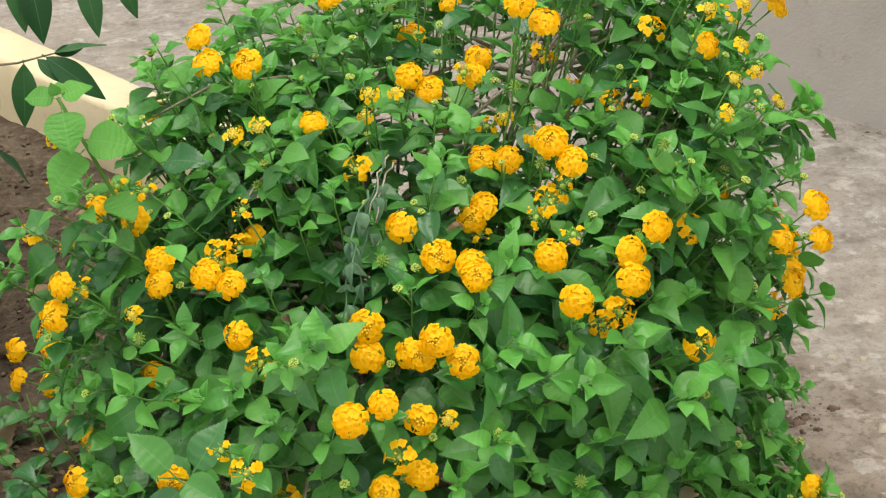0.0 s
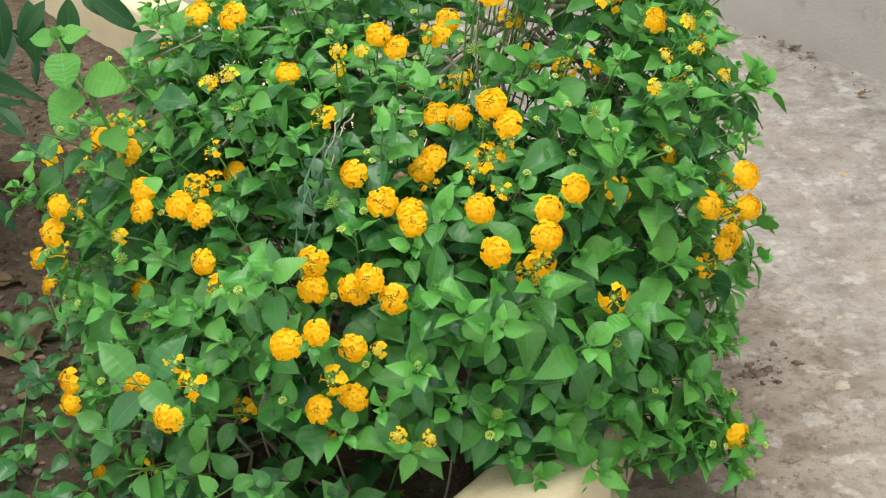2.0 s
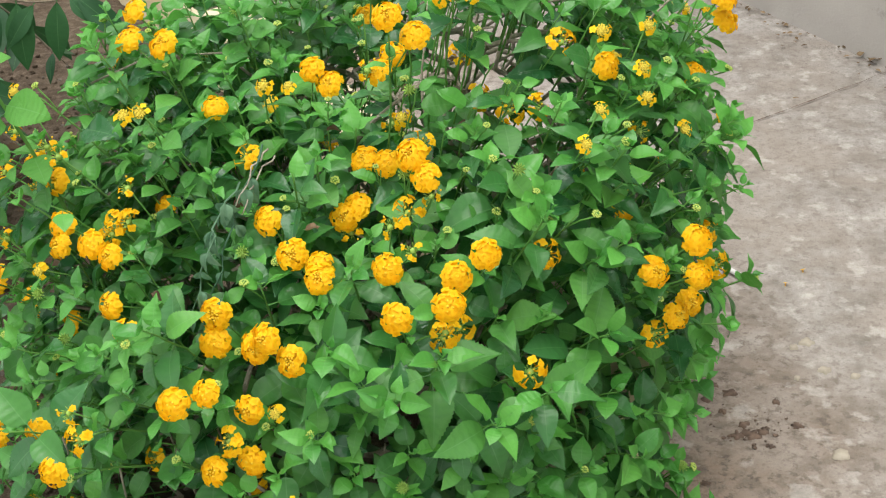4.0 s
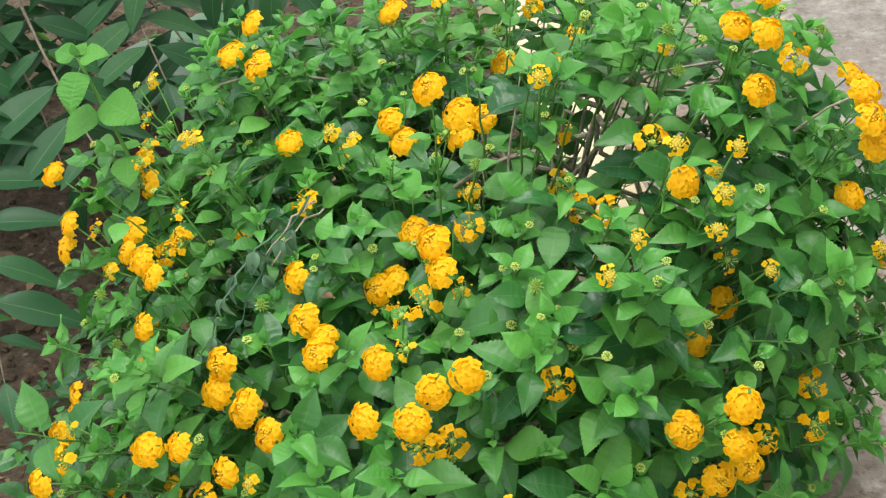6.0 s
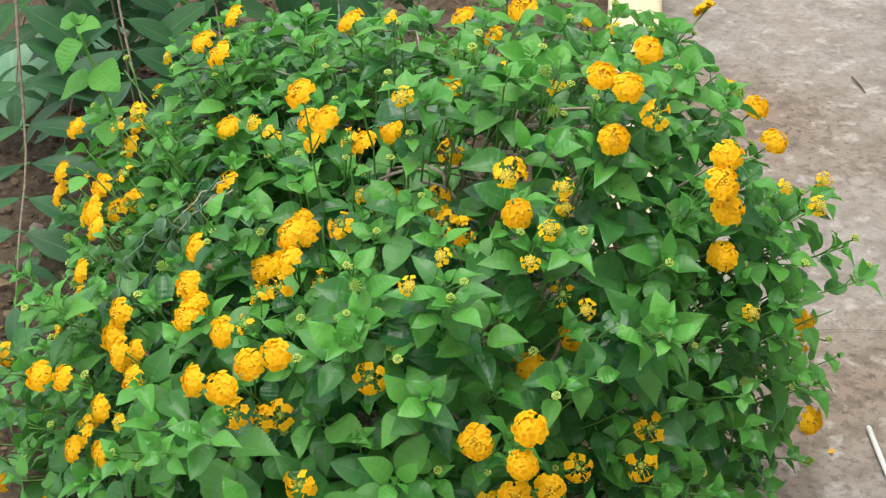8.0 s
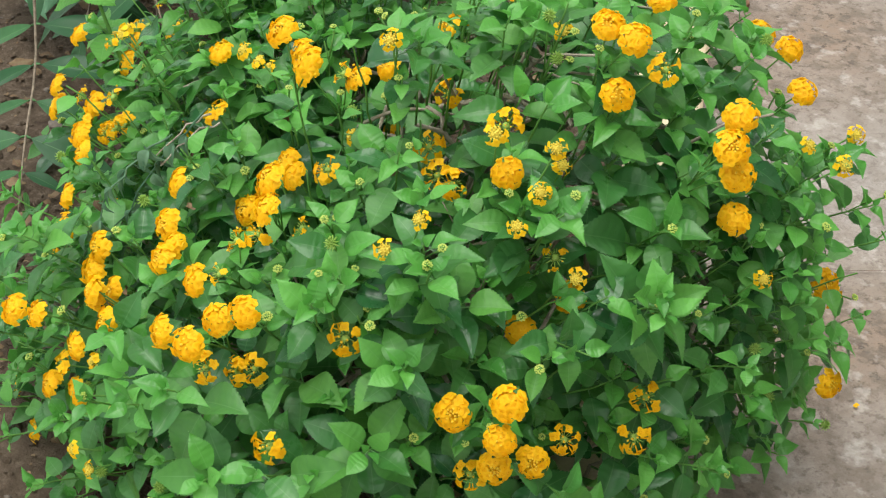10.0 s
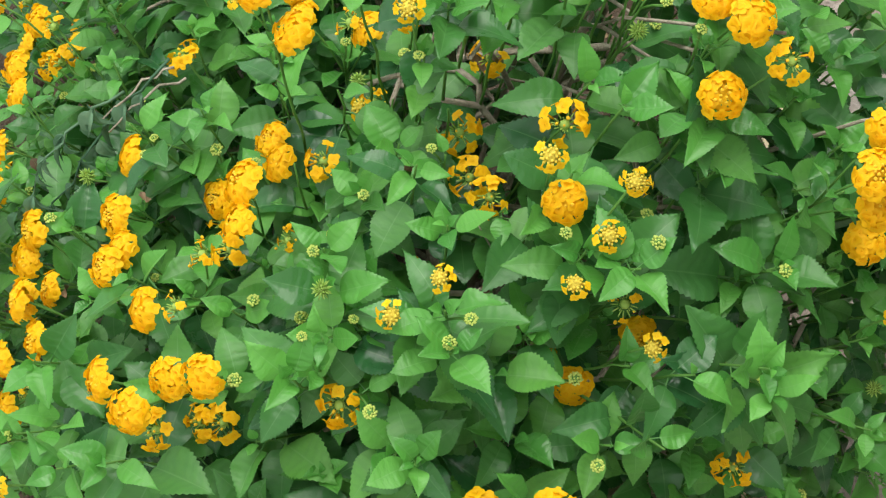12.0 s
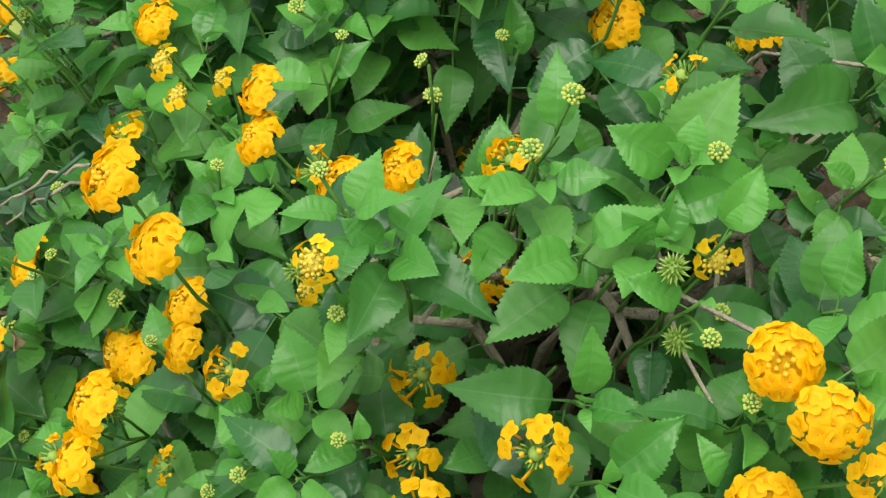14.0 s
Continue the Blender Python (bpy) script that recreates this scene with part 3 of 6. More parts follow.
HEADS_SMALL = [
    (-0.384, 0.359, 0.459, "spent"), (-0.421, 0.173, 0.453, "last"), (-0.391, 0.122, 0.468, "last"), (-0.293, 0.142, 0.396, "full"), (-0.302, 0.055, 0.467, "last"), (-0.410, 0.020, 0.087, "last"),
    (-0.486, 0.082, 0.040, "full"), (-0.048, 0.160, 0.482, "last"), (-0.081, 0.039, 0.424, "last"), (-0.011, -0.050, 0.456, "last"), (-0.201, -0.010, 0.150, "spent"), (-0.485, 0.278, 0.469, "young"),
    (-0.486, 0.257, 0.431, "last"), (-0.463, 0.116, 0.374, "last"), (0.000, 0.037, 0.464, "last"), (0.179, 0.181, 0.542, "young"), (-0.036, -0.009, 0.457, "last"), (0.135, 0.148, 0.375, "last"),
    (-0.002, 0.322, 0.586, "last"), (-0.345, -0.103, 0.309, "last"), (-0.327, 0.057, 0.413, "spent"), (-0.189, 0.096, 0.478, "spent"), (-0.070, 0.160, 0.542, "last"), (-0.034, 0.136, 0.500, "young"), (0.204, 0.145, 0.477, "last"),
    (-0.025, 0.382, 0.618, "full"), (-0.087, 0.414, 0.559, "spent"), (-0.085, 0.597, 0.518, "spent"), (0.105, 0.265, 0.609, "young"), (0.007, 0.224, 0.594, "spent"), (-0.093, 0.351, 0.520, "full"),
    (-0.039, 0.405, 0.535, "full"), (-0.081, 0.227, 0.571, "bud"), (0.046, 0.211, 0.652, "bud"),
]
HEADS = [(np.array(h[:3]), h[3]) for h in HEADS_SMALL + HEADS_LEFT + HEADS_LEFT_MIDDLE + HEADS_MIDDLE + HEADS_RIGHT_MIDDLE + HEADS_LATE]
HEART = np.array([-0.1, 0.2, 0.13])
UP = np.array([0.0, 0.0, 1.0])
# leafy shoot tips: the front of the crown, its top, its trailing side over the bed
TIPS_FRONT = [
    (-0.084, -0.123, 0.398), (-0.104, -0.150, 0.316), (-0.023, -0.154, 0.365), (0.115, -0.127, 0.356), (0.069, -0.149, 0.332), (-0.025, -0.133, 0.236),
    (0.170, -0.050, 0.363), (-0.259, -0.100, 0.402), (-0.126, 0.007, 0.506), (-0.251, 0.077, 0.496), (0.110, -0.050, 0.489),
    (0.188, 0.010, 0.530), (0.140, -0.027, 0.480), (0.307, 0.169, 0.458), (0.160, -0.014, 0.425),
    (-0.070, -0.045, 0.434), (-0.111, -0.171, 0.233), (-0.424, -0.017, 0.326), (-0.285, -0.099, 0.387), (0.015, -0.086, 0.342), (-0.053, -0.136, 0.366),
    (0.116, -0.033, 0.487), (0.040, -0.130, 0.290), (0.020, -0.140, 0.400),
]
TIPS_TOP = [
    (0.168, 0.022, 0.539), (0.254, 0.083, 0.435), (0.185, -0.020, 0.446), (0.273, 0.130, 0.480), (0.206, 0.226, 0.545), (0.109, -0.023, 0.501),
    (0.083, 0.002, 0.509), (0.087, 0.077, 0.564), (0.259, 0.230, 0.490), (0.163, 0.133, 0.570), (0.214, 0.129, 0.540), (0.211, 0.315, 0.452),
    (0.288, 0.171, 0.454), (0.228, 0.124, 0.544), (0.063, 0.019, 0.515), (-0.002, 0.138, 0.525), (-0.029, 0.142, 0.532), (-0.048, 0.319, 0.476),
    (0.012, 0.220, 0.584), (0.092, 0.224, 0.612), (-0.014, 0.101, 0.548), (-0.022, 0.136, 0.505), (0.031, 0.055, 0.484), (0.078, 0.110, 0.545),
    (-0.018, 0.121, 0.618), (-0.110, 0.055, 0.500),
]
TIPS_BED = [
    (-0.500, 0.120, 0.320), (-0.550, 0.210, 0.360), (-0.470, 0.090, 0.270), (-0.500, 0.200, 0.210), (-0.540, 0.300, 0.140), (-0.580, 0.420, 0.100),
    (-0.500, 0.040, 0.150), (-0.450, -0.030, 0.200), (-0.420, -0.080, 0.240), (-0.610, 0.200, 0.380), (-0.620, 0.100, 0.210), (-0.550, 0.100, 0.240),
    (-0.560, 0.020, 0.100), (-0.500, 0.300, 0.300), (-0.520, 0.260, 0.400), (-0.360, -0.100, 0.200), (-0.300, -0.120, 0.160), (-0.620, 0.300, 0.200),
    (-0.640, 0.420, 0.140), (-0.400, -0.120, 0.300), (-0.460, 0.150, 0.450), (-0.600, 0.500, 0.160),
]
TIPS_BACK = [
    (0.037, 0.229, 0.640), (0.085, 0.255, 0.634), (0.056, 0.255, 0.585), (-0.009, 0.632, 0.512), (0.043, 0.147, 0.624), (-0.146, 0.330, 0.574),
    (-0.186, 0.319, 0.542), (-0.262, 0.234, 0.541), (0.190, 0.216, 0.596), (0.165, 0.175, 0.600), (-0.303, 0.257, 0.560), (-0.223, 0.184, 0.534),
    (-0.358, 0.313, 0.477), (-0.273, 0.058, 0.542), (-0.408, 0.152, 0.520), (-0.185, 0.238, 0.554), (-0.108, 0.383, 0.511), 
    (-0.172, 0.125, 0.550), (-0.239, 0.132, 0.504), (0.126, 0.065, 0.548), (-0.333, 0.132, 0.482), (-0.392, 0.208, 0.500),
]
TIPS_FAR = [
    (-0.048, 0.500, 0.564), (-0.101, 0.500, 0.544), (-0.140, 0.500, 0.542), (-0.189, 0.500, 0.494), (-0.078, 0.500, 0.529),
    (-0.007, 0.350, 0.620), (-0.085, 0.350, 0.575), 
    (-0.200, 0.400, 0.500), (-0.280, 0.350, 0.500), (-0.330, 0.250, 0.520), (-0.420, 0.280, 0.460), (-0.450, 0.200, 0.420),
    (-0.140, 0.510, 0.440), (-0.440, 0.100, 0.440), (-0.380, 0.050, 0.450), (0.240, 0.520, 0.420), (-0.460, 0.350, 0.360), (-0.350, 0.420, 0.400), (-0.240, 0.480, 0.400),
    (-0.371, 0.290, 0.560), (-0.386, 0.290, 0.538), (-0.360, 0.280, 0.512), (-0.339, 0.270, 0.500), (-0.284, 0.300, 0.560), (-0.264, 0.300, 0.575), (-0.369, 0.250, 0.490), (-0.405, 0.280, 0.480), (-0.237, 0.300, 0.550), (-0.330, 0.310, 0.555),
    (-0.300, 0.220, 0.540), (-0.420, 0.380, 0.440), (-0.480, 0.280, 0.400), (-0.520, 0.180, 0.420), (-0.300, 0.460, 0.460),
]
TIPS_CREST = [
    (-0.282, 0.219, 0.557), (-0.220, 0.268, 0.560), (-0.183, 0.303, 0.570), (-0.141, 0.311, 0.600), (-0.185, 0.413, 0.555), (-0.137, 0.560, 0.500), (0.158, 0.283, 0.630), (0.190, 0.262, 0.640),
    (-0.211, 0.236, 0.580), (-0.330, 0.380, 0.520), (-0.270, 0.420, 0.520), (-0.240, 0.350, 0.560), (-0.120, 0.440, 0.560), (-0.350, 0.180, 0.560), (-0.380, 0.240, 0.545),
    (-0.160, 0.540, 0.560), (-0.220, 0.560, 0.530), (-0.100, 0.600, 0.540), (-0.270, 0.500, 0.540), (-0.300, 0.460, 0.550),
    (0.092, 0.198, 0.560), (0.140, 0.420, 0.550), (0.190, 0.340, 0.610), (0.220, 0.400, 0.570),
    (-0.300, 0.560, 0.440), (-0.340, 0.600, 0.410), (-0.260, 0.540, 0.460), (-0.290, 0.610, 0.430), (-0.200, 0.500, 0.490), (-0.230, 0.480, 0.480), (-0.370, 0.560, 0.420), (-0.330, 0.520, 0.440), (-0.180, 0.560, 0.470),
    (-0.090, 0.650, 0.500), (-0.050, 0.660, 0.505), (-0.030, 0.540, 0.500), (-0.120, 0.640, 0.500), (0.020, 0.560, 0.540),
]
TIPS_OVER = [
    (0.040, 0.420, 0.580), (0.040, 0.500, 0.570), (0.100, 0.420, 0.585), (0.100, 0.500, 0.560), (0.160, 0.420, 0.585), (-0.030, 0.580, 0.545), (0.040, 0.580, 0.545), (0.100, 0.350, 0.605), (0.190, 0.450, 0.560), (-0.080, 0.520, 0.575), (0.150, 0.500, 0.550),
    (0.090, 0.211, 0.640), (0.100, 0.239, 0.638), (0.055, 0.212, 0.645), (0.023, 0.196, 0.620), (0.112, 0.262, 0.640), (0.133, 0.234, 0.640), (0.024, 0.137, 0.635), (0.070, 0.273, 0.630), (0.054, 0.180, 0.600), (0.060, 0.130, 0.560), (0.125, 0.190, 0.585),
]
TIPS_SIDE = [
    (0.302, 0.448, 0.476), (0.299, 0.529, 0.377), (0.288, 0.466, 0.359), (0.275, 0.543, 0.254), (0.269, 0.420, 0.275), (0.249, 0.621, 0.117), (0.317, 0.452, 0.144), (0.308, 0.333, 0.255),
    (0.269, 0.374, 0.528), (0.273, 0.298, 0.287), (0.330, 0.400, 0.300), (0.290, 0.580, 0.200), (0.310, 0.500, 0.220), (0.300, 0.400, 0.430), (0.320, 0.360, 0.400), (0.320, 0.480, 0.330), (0.300, 0.600, 0.300),
    (0.280, 0.520, 0.440), (0.330, 0.280, 0.340), (0.310, 0.420, 0.210),
]
# openings in the crown, many on camera sight lines, through which inner branches show
GAPS = [(np.array(g[:3]), g[3]) for g in ((0.02, 0.25, 0.47, 0.055), (0.07, 0.2, 0.55, 0.04), (0.12, 0.075, 0.49, 0.03), (-0.09, 0.23, 0.53, 0.045), (0.105, 0.14, 0.43, 0.036), (0.1, 0.225, 0.61, 0.016), (0.13, 0.265, 0.615, 0.016), (0.06, 0.43, 0.43, 0.055), (0.06, 0.53, 0.37, 0.055), (0.0, 0.165, 0.555, 0.024), (0.23, 0.178, 0.2, 0.04), (0.262, 0.13, 0.265, 0.03), (-0.15, 0.077, 0.505, 0.028), (-0.175, 0.05, 0.495, 0.024), (0.06, 0.25, 0.53, 0.03), (0.09, 0.16, 0.38, 0.035), (0.07, 0.31, 0.56, 0.042), (0.12, 0.36, 0.5, 0.035), (-0.15, -0.06, 0.33, 0.03), (-0.25, 0.02, 0.41, 0.03), (0.0, 0.38, 0.49, 0.035), (-0.07, 0.52, 0.42, 0.035), (0.0, 0.3, 0.52, 0.045), (-0.01, 0.2, 0.57, 0.03), (0.06, 0.54, 0.43, 0.05), (0.0, 0.165, 0.535, 0.032), (0.05, 0.262, 0.55, 0.032), (0.09, 0.245, 0.585, 0.024), (0.03, 0.22, 0.54, 0.03), (0.108, 0.185, 0.6, 0.014), (0.042, 0.27, 0.52, 0.024), (0.045, 0.268, 0.54, 0.024), (0.078, 0.254, 0.566, 0.024), (0.12, 0.228, 0.59, 0.022), (0.06, 0.245, 0.555, 0.022), (0.095, 0.23, 0.58, 0.02), (-0.022, 0.17, 0.53, 0.024), (0.01, 0.195, 0.525, 0.024))]


def lump(rng, n_lat=4, n_lon=6, sx=1.0, sz=1.0):
    """A small rounded bud one unit in radius."""
    v, f = [(0, 0, -sz)], []
    for i in range(1, n_lat):
        a = math.pi * i / n_lat
        for k in range(n_lon):
            b = 2 * math.pi * k / n_lon
            v.append((sx * math.sin(a) * math.cos(b), sx * math.sin(a) * math.sin(b), -sz * math.cos(a)))
    v.append((0, 0, sz))
    for k in range(n_lon):
        f.append((0, 1 + (k + 1) % n_lon, 1 + k))
        f.append((len(v) - 1, len(v) - 1 - n_lon + k, len(v) - 1 - n_lon + (k + 1) % n_lon))
    for i in range(n_lat - 2):
        for k in range(n_lon):
            a, b = 1 + i * n_lon + k, 1 + i * n_lon + (k + 1) % n_lon
            f.append((a, b, b + n_lon, a + n_lon))
    return np.array(v, float), f, np.tile((0.6, 0.5), (len(v), 1))


def floret_shape(rng, tube_len=1.6):
    """A salver-shaped floret, one unit in radius: four or five ruffled round lobes on a thin tube."""
    lobes = rng.choice((4, 4, 4, 5))
    v, uv, f = [(0, 0, -0.2)], [(0.0, 0.5)], []
    per = 5
    ring = lobes * per
    curl = [rng.uniform(-0.2, 0.02) for _ in range(lobes)]
    size = [rng.uniform(0.88, 1.1) for _ in range(lobes)]
    for j, (rr, u) in enumerate(((0.34, 0.25), (0.74, 0.6), (1.0, 1.0))):
        for k in range(ring):
            lobe, h = divmod(k, per)
            a = 2 * math.pi * (k + 0.5) / ring
            off = (h - 2) / 2.0
            r = rr * size[lobe] * (1 - (0.0, 0.08, 0.25)[j] * abs(off) ** 2.5)
            z = (0.0, 0.07, 0.05)[j] + curl[lobe] * (rr - 0.3) + (0.0, 0.02, 0.04)[j] * abs(off) ** 2 - (0, 0, 0.05)[j] * (h == 2)
            v.append((r * math.cos(a), r * math.sin(a), z))
            uv.append((u, k / ring))
    for k in range(ring):
        k2 = (k + 1) % ring
        f.append((0, 1 + k, 1 + k2))
        for j in range(2):
            a, b = 1 + j * ring + k, 1 + j * ring + k2
            f.append((a, a + ring, b + ring, b))
    t, tf, tuv = tube([(0, 0, -tube_len), (0, 0, -0.08)], [0.12, 0.16], 4)
    base = len(v)
    f += [tuple(i + base for i in q) for q in tf]
    return np.concatenate([np.array(v), t]), f, np.concatenate([np.array(uv), np.tile((0.3, 0.5), (len(t), 1))])


def on_dome(theta, phi, r, flat=0.35):
    d = np.array([math.sin(theta) * math.cos(phi), math.sin(theta) * math.sin(phi), math.cos(theta)])
    return d * r * np.array([1, 1, flat]), unit(d * np.array([1, 1, 1.7]))


def flat_frame(p, normal, scale, spin):
    n = unit(normal)
    a = unit(np.cross(n, (0.3, 0.9, 0.2)))
    b = np.cross(n, a)
    y = math.cos(spin) * a + math.sin(spin) * b
    return frame_of(p, y, n, scale)


def build_mesh(name, pile, mat):
    me = bpy.data.meshes.new(name)
    v, uv = np.concatenate(pile.v), np.concatenate(pile.uv)
    me.from_pydata([tuple(q) for q in v], [], pile.f)
    me.materials.append(mat)
    layer = me.uv_layers.new(name="UVMap")
    idx = np.empty(len(me.loops), dtype=np.int32)
    me.loops.foreach_get("vertex_index", idx)
    layer.data.foreach_set("uv", uv[idx].astype(np.float32).ravel())
    me.polygons.foreach_set("use_smooth", np.ones(len(me.polygons), dtype=bool))
    return me


def floret_places(kind, rng):
    """Where florets sit on a flat-domed head of about 19 mm radius, and where closed buds do."""
    r, open_, shut = 0.0155, [], []
    if kind == "full":
        # either closed over with florets or with a boss of buds in the middle
        core = rng.choice((0, 4, 9, 13))
        rings = ((0.05, 1), (0.46, 6), (0.98, 11), (1.4, 8)) if core < 5 else ((0.6, 7), (1.06, 12), (1.42, 7))
    elif kind == "young":
        rings, core, r = ((1.15, 8),), 22, 0.0118
    elif kind == "spent":
        rings, core = ((0.75, 4), (1.12, 7), (1.4, 5)), 4
    elif kind == "last":
        rings, core, r = ((0.85, 3), (1.2, 3)), 3, 0.0125
    else:
        rings, core, r = (), 26, 0.0043
    turn = rng.random() * 6
    for theta, n in rings:
        for k in range(n):
            if kind == "spent" and rng.random() < 0.28 or kind == "young" and rng.random() < 0.2 or rng.random() < 0.05:
                continue
            p, d = on_dome(theta + rng.uniform(-0.12, 0.12), turn + 2 * math.pi * (k + 0.5 * (n % 2)) / n + rng.uniform(-0.2, 0.2), r * rng.uniform(0.94, 1.08))
            loose = 0.3 if kind != "full" else 0.15
            open_.append((p + UP * rng.uniform(-0.004, 0.004) * loose, d + np.array([rng.uniform(-loose, loose) for _ in range(3)]), (0.004 if kind == "last" else 0.0047 if kind == "young" else 0.0056) * rng.uniform(0.85, 1.12), rng.random() * 6))
    spread = 1.25 if kind == "young" else 0.44 if kind in ("full", "spent") else 1.5
    for k in range(core):
        th = spread * math.sqrt((k + 0.5) / max(1, core))
        p, d = on_dome(th, k * 2.4, 0.0075 if kind == "young" else 0.0043 if kind == "bud" else 0.0145, 0.75 if kind in ("bud", "young") else 0.44)
        shut.append((p + UP * rng.uniform(-0.001, 0.0005), d + np.array([rng.uniform(-0.2, 0.2) for _ in range(3)]), (0.0014 if kind == "full" else 0.0013 if kind != "bud" else 0.00105) * rng.uniform(0.8, 1.2)))
    return open_, shut


def head_meshes(kind, rng):
    """Meshes of one flower head: florets, closed buds, receptacle with bare tubes."""
    open_, shut = floret_places(kind, rng)
    petals, buds, core = Pile(), Pile(), Pile()
    for p, d, s, spin in open_:
        petals.add(floret_shape(rng), flat_frame(p, d, s, spin))
    for p, d, s in shut:
        buds.add(lump(rng, 4, 5, 1.0, 1.15), flat_frame(p, d, s, rng.random() * 6))
    if kind == "full":
        petals.add(lump(rng, 6, 10, 1.0, 0.22), flat_frame((0, 0, 0), UP, 0.0115, 0))
    if kind == "young":
        buds.add(lump(rng, 4, 7, 1.0, 0.8), flat_frame((0, 0, 0), UP, 0.0064, 0))
    if kind != "bud":
        core.add(lump(rng, 4, 7), flat_frame((0, 0, -0.002), UP, 0.004, 0))
        for k in range(16):
            p, d = on_dome(rng.uniform(0.3, 1.5), k * 2.4, 0.009)
            core.add(tube([(0, 0, -3.5), (0, 0, 0.8)], [0.5, 0.3], 4), flat_frame(p, d, 0.0013, 0))
    else:
        core.add(lump(rng, 4, 7), flat_frame((0, 0, 0), UP, 0.0036, 0))
    mat = PETAL_NEW if kind == "young" else PETAL
    return (build_mesh("florets", petals, mat) if open_ else None,
            build_mesh("flower_centre", buds, PALE_BUD if kind == "young" else BUD if kind != "bud" else GREEN_BUD) if shut else None,
            build_mesh("receptacle", core, CALYX if kind in ("spent", "last") else STALK))


def seed_mesh(rng):
    p = Pile()
    p.add(lump(rng, 5, 7), flat_frame((0, 0, 0), UP, 0.0034, 0))
    for k in range(40):
        th = math.acos(1 - 1.7 * (k + 0.5) / 40)
        q, d = on_dome(th, k * 2.4, 0.0026, 1.0)
        p.add(tube([(0, 0, 0), (0, 0, 4), (0, 0, 6.5)], [1.1, 0.8, 0.1], 4), flat_frame(q, d, 0.0007, 0))
    return build_mesh("seed_cluster", p, CALYX)


class Twigs:
    """The woody frame: points joined to a parent point, thickened towards the root."""

    def __init__(self, root):
        self.p, self.up, self.weight = [np.array(root, float)], [-1], [0.0]

    def add(self, p, parent):
        self.p.append(np.array(p, float))
        self.up.append(parent)
        self.weight.append(0.0)
        return len(self.p) - 1

    def nearest(self, p, reach=None):
        a = np.array(self.p)
        d = np.linalg.norm(a - p, axis=1)
        back = np.linalg.norm(a - self.p[0], axis=1)
        ok = back < np.linalg.norm(p - self.p[0]) + 0.01
        cost = d + 0.03 * back + np.where(ok, 0, 9)
        return int(np.argmin(cost))


